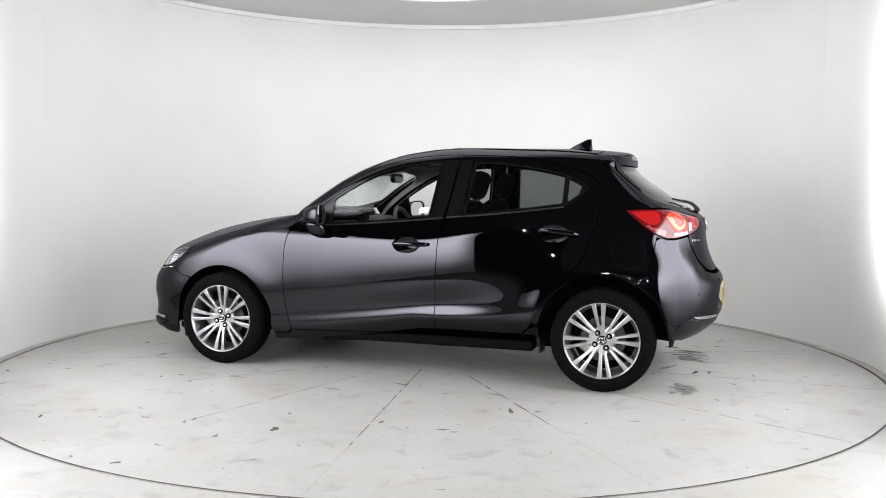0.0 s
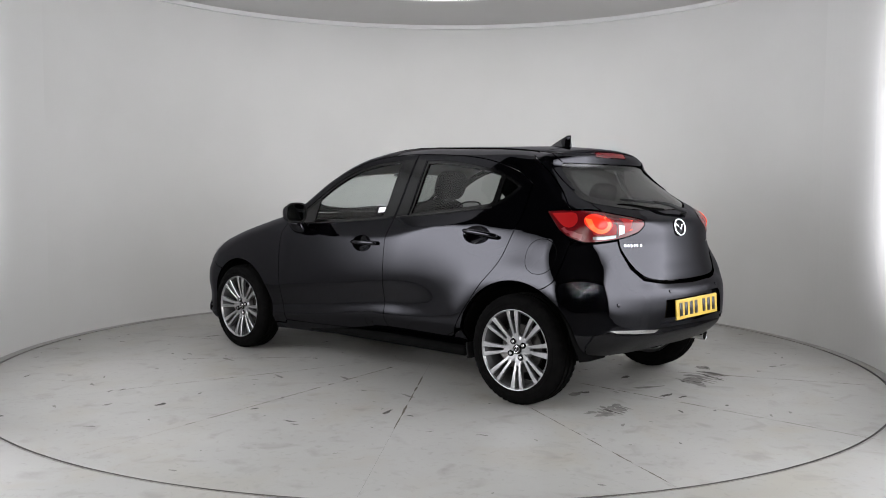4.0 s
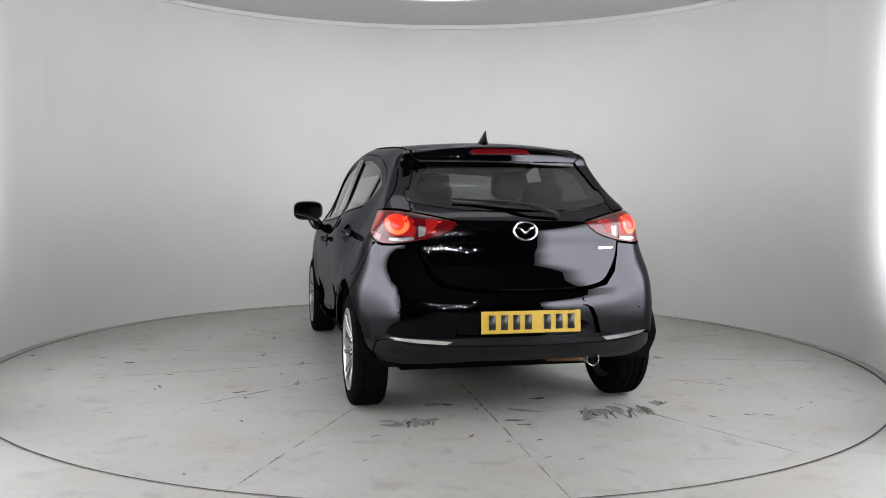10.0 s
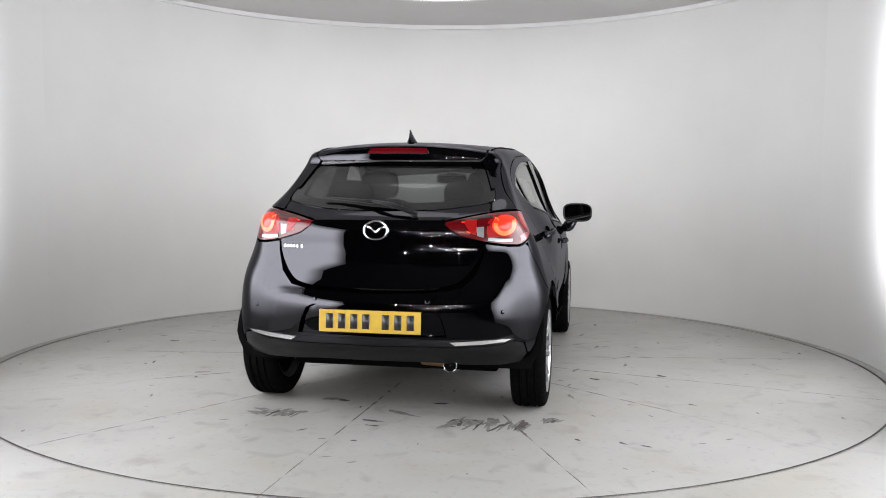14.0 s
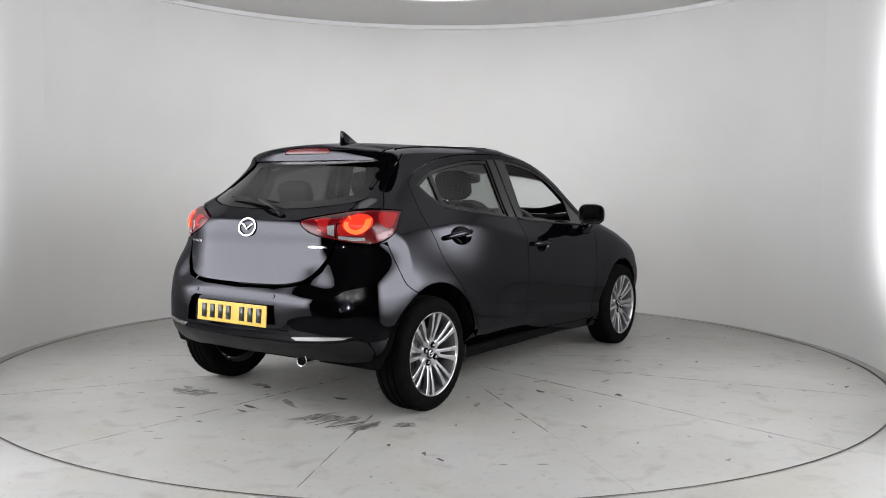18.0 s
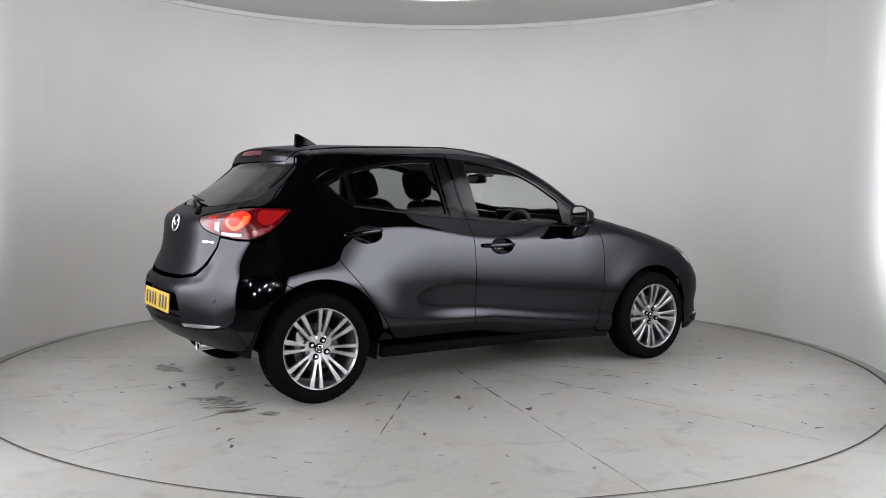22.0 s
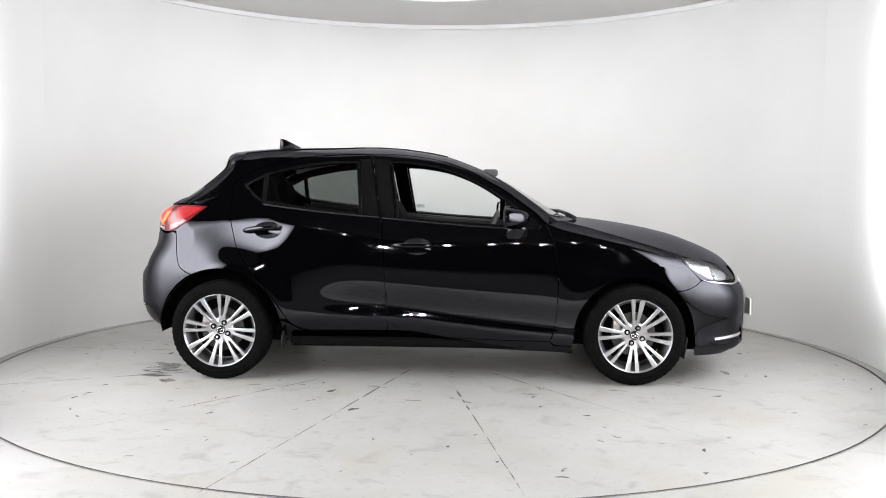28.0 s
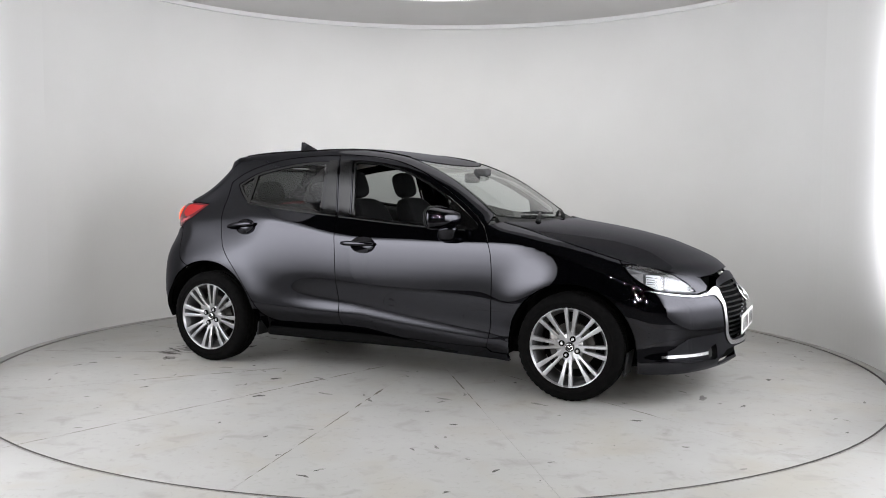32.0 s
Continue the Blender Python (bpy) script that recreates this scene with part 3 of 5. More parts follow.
def side_at(x, z):
    # below the waist crease the section stretches down to the ridge low on the doors
    d = z - CREASE(x)
    d = np.where(d > 0, d, d * 0.41 / (CREASE(x) - RIDGE(x)))
    k = np.clip(SHARP(x), 0, 1)
    low = step01((-d - 0.12) / 0.12)
    p = np.clip(PLAIN(x), 0, 1)
    under = SECTION_LOW(d) * (1 - p) + SECTION_PLAIN(d) * p
    soft = SECTION_SOFT(d) * (1 - low * p) + SECTION_PLAIN(d) * low * p
    y = ((SECTION_SHARP(d) * (1 - low) + under * low) * k + soft * (1 - k)) * PLAN(x)
    y = y - LEAN(x) * np.maximum(z - 0.98, 0) ** 1.15
    y = y - TUCK(x) * step01((z - 0.65) / 0.40)
    # swelling over the wheels
    for wx, wr, a, wide in ((-1.285, 0.40, 0.014, 0.10), (1.285, 0.36, 0.015, 0.13)):
        q = np.sqrt((x - wx) ** 2 + (z - 0.305) ** 2)
        y = y + a * np.exp(-((q - wr) / wide) ** 2) * np.clip((z - 0.2) / 0.3, 0, 1)
    # doors and sills tuck in below their lowest ridge
    low = np.minimum(RIDGE(x) - 0.050, 0.40) - z
    low = 0.5 * (low + np.sqrt(low * low + 0.0009))
    y = y - 0.7 * np.minimum(low, 0.15) * step01((1.02 - np.abs(x + 0.03)) / 0.14)
    # bumper corner, set out below a soft shoulder
    y = y + 0.012 * step01((-1.55 - x) / 0.25) * step01((0.93 - z) / 0.20) * step01((z - 0.30) / 0.12)
    return y


def body(x, y, z):
    """Below nought inside the body, about metres."""
    ay = np.abs(y)
    side = (ay - side_at(x, z)) * 0.95
    xt = x + BEND(x) * ay ** 2
    top = (z - TOP(xt) + CROWN(x) * ay ** 2) * 0.9
    k = step01((ay - 0.45) / 0.20)
    tail = (TAIL(z) * (1 - k) + TAIL_SIDE(z) * k + TAIL_BOW(ay) - x) * 0.85
    nose = (x - NOSE(z) + NOSE_BOW[0] * ay ** 2 + NOSE_BOW[1] * ay ** 4) * 0.9
    f = smax(side, nose, 0.16)
    f = smax(f, top, ROUND_TOP(x))
    return smax(f, tail, ROUND_TAIL(z))


def lift(origin, way, reach, off=0.0):
    """Where rays from inside meet the body surface (or a shell off metres away from it), and the normals there."""
    lo, hi = np.zeros(len(origin)), np.full(len(origin), reach)
    for _ in range(30):
        mid = (lo + hi) / 2
        p = origin + way * mid[:, None]
        inside = body(p[:, 0], p[:, 1], p[:, 2]) < off
        lo, hi = np.where(inside, mid, lo), np.where(inside, hi, mid)
    p = origin + way * ((lo + hi) / 2)[:, None]
    e = 0.002
    n = np.stack([body(p[:, 0] + e * (i == 0), p[:, 1] + e * (i == 1), p[:, 2] + e * (i == 2)) - body(p[:, 0] - e * (i == 0), p[:, 1] - e * (i == 1), p[:, 2] - e * (i == 2)) for i in range(3)], 1)
    n /= np.linalg.norm(n, axis=1)[:, None] + 1e-9
    return p, n


TAIL_X, NOSE_X = -1.15, 1.30


def project(kind, uv, off=0.0):
    """Lays flat outlines on the body: side (x, z), top (x, y), rear (y, z), tail and nose (angle, z)."""
    uv = np.asarray(uv, float)
    a, b = uv[:, 0], uv[:, 1]
    o = np.zeros((len(uv), 3))
    w = np.zeros((len(uv), 3))
    if kind == "side":
        o[:, 0], o[:, 2], w[:, 1] = a, b, 1
    elif kind == "top":
        o[:, 0], o[:, 1], o[:, 2], w[:, 2] = a, b, 0.5, 1
    elif kind == "rear":
        o[:, 0], o[:, 1], o[:, 2], w[:, 0] = -1.0, a, b, -1
    elif kind == "tail":
        o[:, 0], o[:, 2], w[:, 0], w[:, 1] = TAIL_X, b, -np.cos(a), np.sin(a)
    else:
        o[:, 0], o[:, 2], w[:, 0], w[:, 1] = NOSE_X, b, np.cos(a), np.sin(a)
    return lift(o, w, 1.3, off)


def flat(kind, p):
    """The outline coordinates of points on the body."""
    p = np.asarray(p, float)
    if kind == "side":
        return p[:, [0, 2]]
    if kind == "top":
        return p[:, [0, 1]]
    if kind == "rear":
        return p[:, [1, 2]]
    if kind == "tail":
        return np.stack([np.arctan2(p[:, 1], TAIL_X - p[:, 0]), p[:, 2]], 1)
    return np.stack([np.arctan2(p[:, 1], p[:, 0] - NOSE_X), p[:, 2]], 1)


def carry(kind_from, uv, kind_to):
    return [tuple(q) for q in flat(kind_to, project(kind_from, uv)[0])]


def curve(points, n=8):
    """A smooth open line through points."""
    p = [np.array(q, float) for q in points]
    out = []
    for i in range(len(p) - 1):
        a, b, c, d = p[max(i - 1, 0)], p[i], p[i + 1], p[min(i + 2, len(p) - 1)]
        for k in range(n):
            t = k / n
            h = np.linalg.norm(c - b)
            m1 = (c - a) / (np.linalg.norm(c - b) + np.linalg.norm(b - a) + 1e-9) * h
            m2 = (d - b) / (np.linalg.norm(d - c) + np.linalg.norm(c - b) + 1e-9) * h
            out.append(tuple((2 * t ** 3 - 3 * t ** 2 + 1) * b + (t ** 3 - 2 * t ** 2 + t) * m1 + (3 * t ** 2 - 2 * t ** 3) * c + (t ** 3 - t ** 2) * m2))
    out.append(tuple(p[-1]))
    return out


def line(a, b, n=6):
    return [(a[0] + (b[0] - a[0]) * i / n, a[1] + (b[1] - a[1]) * i / n) for i in range(n + 1)]


def arc(cx, cz, r, a0, a1, n=24):
    return [(cx + r * math.cos(radians(a0 + (a1 - a0) * i / n)), cz + r * math.sin(radians(a0 + (a1 - a0) * i / n))) for i in range(n + 1)]


def joined(*lines):
    out = []
    for l in lines:
        for q in l:
            if not out or math.dist(q, out[-1]) > 0.0015:
                out.append((float(q[0]), float(q[1])))
    if math.dist(out[0], out[-1]) < 0.0015:
        out.pop()
    return out


def inset(poly, d):
    """The outline drawn in by d (out where d is below nought)."""
    area = sum(a[0] * b[1] - b[0] * a[1] for a, b in zip(poly, poly[1:] + poly[:1]))
    s = 1 if area > 0 else -1
    out = []
    for i, q in enumerate(poly):
        a, b = poly[i - 1], poly[(i + 1) % len(poly)]
        e1, e2 = Vector((q[0] - a[0], q[1] - a[1])).normalized(), Vector((b[0] - q[0], b[1] - q[1])).normalized()
        n = Vector((-(e1.y + e2.y), e1.x + e2.x))
        k = max(1 + e1.dot(e2), 0.35)
        out.append((q[0] + s * d * n.x / k, q[1] + s * d * n.y / k))
    return out


def within(poly, pts):
    x, y = pts[:, 0], pts[:, 1]
    r = np.zeros(len(pts), bool)
    for (x1, y1), (x2, y2) in zip(poly, poly[1:] + poly[:1]):
        if y1 == y2:
            continue
        r ^= ((y1 > y) != (y2 > y)) & (x < (x2 - x1) * (y - y1) / (y2 - y1) + x1)
    return r


from mathutils.geometry import delaunay_2d_cdt


def sheet(name, kind, outline, mat, parent, holes=(), step=0.022, gap=0.0025, rim=0.016, off=0.0, mirror=False, label="", dish=0.0):
    """A panel of the body: its outline filled with a fine net, laid on the body surface, with its edges turned in."""
    scale = 1.0 if kind in ("side", "top", "rear") else 0.8
    outer = inset(outline, gap / scale)
    inner = [inset(h, -gap / scale) for h in holes]
    rings = [outer] + inner
    ps = np.array([q for r in rings for q in r])
    lo, hi = ps.min(0), ps.max(0)
    g = step / scale
    gx, gy = np.meshgrid(np.arange(lo[0] + g / 2, hi[0], g), np.arange(lo[1] + g / 2, hi[1], step))
    gp = np.stack([gx.ravel(), gy.ravel()], 1)
    keep = within(inset(outer, step * 0.4), gp)
    for h in inner:
        keep &= ~within(inset(h, -step * 0.4), gp)
    gp = gp[keep]
    verts = [Vector(q) for q in ps] + [Vector(q) for q in gp]
    edges, k = [], 0
    for r in rings:
        edges += [(k + i, k + (i + 1) % len(r)) for i in range(len(r))]
        k += len(r)
    vs, es, fs, _, _, _ = delaunay_2d_cdt(verts, edges, [], 0, 1e-6)
    v2 = np.array([tuple(v) for v in vs])
    fa = np.array([f for f in fs if len(f) == 3], dtype=int).reshape(-1, 3)
    mid = v2[fa].mean(1)
    ok = within(outer, mid)
    for h in inner:
        ok &= ~within(h, mid)
    fa = fa[ok]
    if dish:
        mid2, half2 = (lo + hi) / 2, (hi - lo) / 2
        off = off - dish * np.maximum(0, 1 - (((v2 - mid2) / half2) ** 2).sum(1))
    p, n = project(kind, v2, off)
    if mirror:
        p[:, 1], n[:, 1] = -p[:, 1], -n[:, 1]
    # face direction follows the normals
    tri = p[fa]
    fn = np.cross(tri[:, 1] - tri[:, 0], tri[:, 2] - tri[:, 0])
    flip = (fn * n[fa].mean(1)).sum(1) < 0
    fa[flip] = fa[flip][:, ::-1]
    # turned-in rim
    count = {}
    for f in fa:
        for a, b in ((f[0], f[1]), (f[1], f[2]), (f[2], f[0])):
            count[(a, b)] = 1
    border = [e for e in count if (e[1], e[0]) not in count]
    used = sorted({v for e in border for v in e})
    at = {v: len(p) + i for i, v in enumerate(used)}
    at2 = {v: len(p) + len(used) + i for i, v in enumerate(used)}
    outw = np.zeros((len(p), 3))
    for a, b in border:
        d = np.cross(p[b] - p[a], n[a])
        outw[a] += d
        outw[b] += d
    outw /= np.linalg.norm(outw, axis=1)[:, None] + 1e-12
    pts = np.vstack([p, p[used], p[used] - n[used] * rim])
    nrm = np.vstack([n, outw[used], outw[used]])
    faces = [tuple(int(i) for i in f) for f in fa] + [(at[b], at[a], at2[a], at2[b]) for a, b in border]
    me = bpy.data.meshes.new(name)
    me.from_pydata([tuple(q) for q in pts], [], faces)
    me.update()
    for q in me.polygons:
        q.use_smooth = True
    if not dish:
        me.normals_split_custom_set_from_vertices([tuple(q) for q in nrm])
    me.materials.append(mat)
    ob = new(name, me)
    ob.parent = parent
    if label:
        ob["label"] = label
    return ob


car = new("car", None)
tagged(car, label="glossy black five-door hatchback with silver alloy wheels on the turntable", category="car")

# outlines on the side (x, z)
GAP_FRONT = curve([(0.735, 0.985), (0.776, 0.905), (0.803, 0.806), (0.812, 0.632), (0.803, 0.422), (0.780, 0.300), (0.767, 0.262)])
GAP_MID = curve([(-0.355, 1.418), (-0.32, 1.2), (-0.288, 1.024), (-0.265, 0.868), (-0.252, 0.625), (-0.241, 0.415), (-0.239, 0.283)])
GAP_AFT = curve([(-1.243, 1.236), (-1.240, 1.150), (-1.241, 1.051), (-1.211, 0.930), (-1.160, 0.791), (-1.040, 0.646), (-0.915, 0.475), (-0.838, 0.362), (-0.790, 0.325), (-0.72, 0.309)])
DOOR_FOOT = curve([(-0.72, 0.309), (-0.403, 0.291), (-0.239, 0.283), (0.05, 0.274), (0.40, 0.267), (0.767, 0.262)])
DOOR_HEAD = curve([(-1.243, 1.236), (-1.135, 1.304), (-0.956, 1.363), (-0.778, 1.396), (-0.599, 1.410), (-0.355, 1.418), (-0.242, 1.416), (-0.064, 1.401), (0.115, 1.367), (0.295, 1.297), (0.476, 1.191), (0.657, 1.060), (0.735, 0.985)])
GLASS_REAR = joined(curve([(-1.175, 1.222), (-1.12, 1.160), (-1.046, 1.112), (-0.947, 1.093), (-0.77, 1.069), (-0.46, 1.034), (-0.405, 1.030)]), line((-0.405, 1.030), (-0.441, 1.374)), curve([(-0.441, 1.374), (-0.593, 1.373), (-0.769, 1.352), (-0.946, 1.318), (-1.034, 1.293), (-1.175, 1.222)]))
GLASS_FRONT = joined(line((-0.185, 1.014), (-0.238, 1.366)), curve([(-0.238, 1.366), (-0.21, 1.378), (-0.063, 1.366), (0.115, 1.330), (0.293, 1.259), (0.473, 1.154), (0.62, 1.048), (0.698, 0.985), (0.69, 0.962), (0.62, 0.960)]), curve([(0.62, 0.960), (0.475, 0.968), (0.118, 0.988), (-0.185, 1.014)]))


def cut(l, a, b):
    """The run of a line between the points nearest to a and b."""
    i = min(range(len(l)), key=lambda k: math.dist(l[k], a))
    j = min(range(len(l)), key=lambda k: math.dist(l[k], b))
    return l[i:j + 1] if i <= j else l[j:i + 1][::-1]


B_HEAD, B_FOOT = (-0.355, 1.418), (-0.239, 0.283)
FRONT_DOOR = joined(GAP_MID, cut(DOOR_FOOT, B_FOOT, (0.767, 0.262)), GAP_FRONT[::-1], cut(DOOR_HEAD, (0.735, 0.985), B_HEAD))
REAR_DOOR = joined(GAP_AFT, cut(DOOR_FOOT, (-0.72, 0.309), B_FOOT), GAP_MID[::-1], cut(DOOR_HEAD, B_HEAD, (-1.243, 1.236)))

# roof and screen outlines, seen from above (x, y)
ROOF_EDGE = curve([(-1.20, 0.500), (-0.9, 0.520), (-0.4, 0.535), (0.0, 0.535), (0.16, 0.530)])
SCREEN_EDGE = curve([(0.16, 0.530), (0.30, 0.560), (0.45, 0.592), (0.60, 0.622), (0.70, 0.640), (0.765, 0.648)])
HOOD_EDGE = curve([(0.83, 0.700), (0.92, 0.712), (1.05, 0.725), (1.17, 0.735), (1.40, 0.735), (1.62, 0.700), (1.79, 0.62), (1.902, 0.50)])
HOOD_LIP = curve([(1.902, 0.50), (1.948, 0.40), (1.988, 0.25), (2.006, 0.0)])
SCREEN_FOOT = curve([(0.765, 0.648), (0.85, 0.42), (0.895, 0.2), (0.905, 0.0)])


def both(half):
    """A closed outline from one half, mirrored over y = 0."""
    return joined(half, [(a, -b) for a, b in half[::-1]])


def turned(half):
    """The same for outlines whose first coordinate goes across."""
    return joined(half, [(-a, b) for a, b in half[::-1]])


RAIL_TOP = carry("top", ROOF_EDGE + SCREEN_EDGE, "side")
TAIL_LINE = curve([(-1.395, 1.083), (-1.455, 1.030), (-1.509, 0.987), (-1.58, 0.940), (-1.64, 0.911)])
BUMPER_SIDE = curve([(-1.585, 0.935), (-1.572, 0.86), (-1.56, 0.788), (-1.537, 0.715), (-1.50, 0.682), (-1.455, 0.660)])
PILLAR_AFT = curve([(-1.20, 1.395), (-1.30, 1.318), (-1.37, 1.255), (-1.44, 1.19), (-1.50, 1.130), (-1.54, 1.095)])
ARCH_R, ARCH_F = (-1.285, 0.31, 0.388), (1.285, 0.302, 0.37)


def on_arch(a, deg):
    return (a[0] + a[2] * math.cos(radians(deg)), a[1] + a[2] * math.sin(radians(deg)))


CUPS = ((-0.055, 0.848), (-0.985, 0.938))


def oval(cx, cy, rx=0.088, ry=0.050, n=32):
    return [(cx + rx * math.cos(2 * math.pi * i / n), cy + ry * math.sin(2 * math.pi * i / n)) for i in range(n)]


def panels(m):
    """Sheets of one side; m mirrors them to the car's right."""
    # front wing
    hood_side = carry("top", cut(HOOD_EDGE, (0.83, 0.70), (1.55, 0.715)), "side")
    nose_gap = curve([(1.535, 0.585), (1.60, 0.596), (1.655, 0.622), (1.69, 0.650)])
    lamp_low = curve([(1.69, 0.650), (1.64, 0.700), (1.58, 0.760), (1.545, 0.805)])
    wing = joined(hood_side, lamp_low[::-1], nose_gap[::-1], arc(*ARCH_F, 48.5, 183, 30), [(0.905, 0.235), (0.80, 0.238)], cut(GAP_FRONT, (0.767, 0.262), (0.735, 0.985)), [(0.78, 0.997)])
    sheet("front_wing", "side", wing, PAINT, car, mirror=m)
    # doors
    fd = sheet("front_door", "side", FRONT_DOOR, PAINT, car, [GLASS_FRONT, oval(*CUPS[0])], step=0.015, mirror=m)
    rd = sheet("rear_door", "side", REAR_DOOR, PAINT, car, [GLASS_REAR, oval(*CUPS[1])], step=0.015, mirror=m)
    # roof rail, pillars and rear wing in one pressing
    quarter = joined(RAIL_TOP[::-1], PILLAR_AFT, [(-1.47, 1.090)], TAIL_LINE, BUMPER_SIDE[1:], arc(*ARCH_R, 116, 12, 30), cut(GAP_AFT, (-0.86, 0.39), (-1.243, 1.236)), DOOR_HEAD, [(0.755, 0.985)])
    sheet("body_side", "side", quarter, PAINT, car, mirror=m)
    # sill
    sill = joined(DOOR_FOOT, [(0.79, 0.235), (0.90, 0.232)], line((0.905, 0.185), (-0.885, 0.225), 20), [on_arch(ARCH_R, -4), on_arch(ARCH_R, 11)], [(-0.84, 0.355), (-0.79, 0.318)])
    sheet("sill", "side", sill, PAINT, car, mirror=m)
    # window surrounds and panes
    sheet("window_seal", "side", GLASS_REAR, GLOSS_BLACK, rd, [inset(GLASS_REAR, 0.016)], off=-0.004, gap=0.0, rim=0.02, step=0.05, mirror=m)
    sheet("window_seal", "side", GLASS_FRONT, GLOSS_BLACK, fd, [inset(GLASS_FRONT, 0.014)], off=-0.004, gap=0.0, rim=0.02, step=0.05, mirror=m)
    w = inset(GLASS_REAR, 0.012)
    main = joined(*[[(max(q[0], -1.018), q[1]) for q in w if q[0] > -1.035]])
    small = joined(*[[(min(q[0], -1.046), q[1]) for q in w if q[0] < -1.03]])
    sheet("window_pane", "side", main, DARK_GLASS, rd, off=-0.010, gap=0.0, rim=0.004, step=0.06, mirror=m, label="dark tinted pane")
    sheet("quarter_pane", "side", small, DARK_GLASS, rd, off=-0.010, gap=0.0, rim=0.004, step=0.06, mirror=m, label="dark tinted small pane")
    sheet("divider", "side", joined(line((-1.048, 1.105), (-1.048, 1.30)), line((-1.016, 1.305), (-1.016, 1.10))), GLOSS_BLACK, rd, off=-0.003, gap=0.0, rim=0.02, step=0.05, mirror=m)
    if not m:
        sheet("window_pane", "side", inset(GLASS_FRONT, 0.01), CLEAR_GLASS, fd, off=-0.010, gap=0.0, rim=0.004, step=0.06, mirror=m, label="clear pane, closed")
    sheet("mirror_corner", "side", joined(*[[(max(q[0], 0.485), q[1]) for q in inset(GLASS_FRONT, 0.008) if q[0] > 0.47]]), GLOSS_BLACK, fd, off=-0.006, gap=0.0, rim=0.01, step=0.04, mirror=m)
    # blackout strip of the B pillar
    sheet("pillar_trim", "side", joined(line((-0.398, 1.028), (-0.434, 1.385)), line((-0.362, 1.388), (-0.298, 1.03))), GLOSS_BLACK, rd, off=0.002, gap=0.002, rim=0.006, step=0.05, mirror=m)
    sheet("pillar_trim", "side", joined(line((-0.280, 1.026), (-0.345, 1.388)), line((-0.247, 1.385), (-0.196, 1.015))), GLOSS_BLACK, fd, off=0.002, gap=0.002, rim=0.006, step=0.05, mirror=m)
    return fd, rd


DOORS = {}
for mirrored in (False, True):
    DOORS[mirrored] = panels(mirrored)

roof_half = joined([(-1.20, 0.0)], [(-1.20, 0.25)], ROOF_EDGE, curve([(0.16, 0.53), (0.22, 0.38), (0.255, 0.2), (0.265, 0.0)]))
sheet("roof", "top", both(roof_half), PAINT, car)
screen_half = joined(curve([(0.265, 0.0), (0.255, 0.2), (0.22, 0.38), (0.16, 0.53)]), SCREEN_EDGE, SCREEN_FOOT)
sheet("windscreen", "top", both(screen_half), SCREEN_GLASS, car, off=-0.004, gap=0.003, rim=0.005, label="clear windscreen")
sheet("windscreen_band", "top", both(screen_half), GLOSS_BLACK, car, [both(joined(curve([(0.33, 0.0), (0.32, 0.2), (0.28, 0.36), (0.235, 0.50)]), curve([(0.235, 0.50), (0.36, 0.53), (0.52, 0.565), (0.68, 0.595)]), curve([(0.68, 0.595), (0.77, 0.40), (0.82, 0.2), (0.83, 0.0)])))], off=-0.009, gap=0.003, rim=0.004, step=0.04, label="black printed edge of the windscreen")
cowl_half = joined(SCREEN_FOOT[::-1], [(0.80, 0.69)], curve([(0.83, 0.70), (0.93, 0.45), (0.975, 0.2), (0.985, 0.0)]))
sheet("cowl", "top", both(cowl_half), PLASTIC, car, off=-0.012, rim=0.03, label="black plastic cowl below the windscreen")
hood_half = joined(curve([(0.985, 0.0), (0.975, 0.2), (0.93, 0.45), (0.83, 0.70)]), HOOD_EDGE, HOOD_LIP)
sheet("bonnet", "top", both(hood_half), PAINT, car, step=0.025)

# rear end
glass_half = joined(curve([(0.0, 1.085), (0.267, 1.092), (0.411, 1.107), (0.53, 1.128), (0.562, 1.150), (0.555, 1.19), (0.52, 1.27), (0.455, 1.352)]), [(0.0, 1.352)])
sheet("rear_window", "rear", turned(glass_half), REAR_GLASS, car, off=-0.006, gap=0.001, rim=0.005, step=0.03, label="dark tinted rear window")
sheet("rear_window_band", "rear", turned(glass_half), GLOSS_BLACK, car, [turned(joined(curve([(0.0, 1.125), (0.26, 1.132), (0.40, 1.148), (0.49, 1.165), (0.50, 1.19), (0.46, 1.26), (0.405, 1.325)]), [(0.0, 1.325)]))], off=-0.011, gap=0.001, rim=0.004, step=0.04)
spoil_half = joined([(0.0, 1.355), (0.25, 1.355), (0.455, 1.355)], curve([(0.455, 1.355), (0.49, 1.395), (0.47, 1.43)]), curve([(0.47, 1.43), (0.30, 1.442), (0.0, 1.446)]))
bm_spoil = turned(spoil_half)
BRAKE = turned(joined([(0.0, 1.394), (0.160, 1.394)], curve([(0.160, 1.394), (0.174, 1.400), (0.160, 1.426)]), [(0.0, 1.430)]))
spoiler = sheet("spoiler", "rear", bm_spoil, PAINT, car, [BRAKE], rim=0.02)
sheet("brake_light", "rear", BRAKE, RED_LENS, spoiler, off=-0.002, rim=0.01, step=0.03, label="red high brake light")
sheet("spoiler_top", "top", both(joined([(-1.205, 0.0), (-1.205, 0.25), (-1.205, 0.497)], curve([(-1.205, 0.497), (-1.28, 0.47), (-1.335, 0.43)]), curve([(-1.335, 0.43), (-1.362, 0.2), (-1.366, 0.0)]))), PAINT, spoiler)

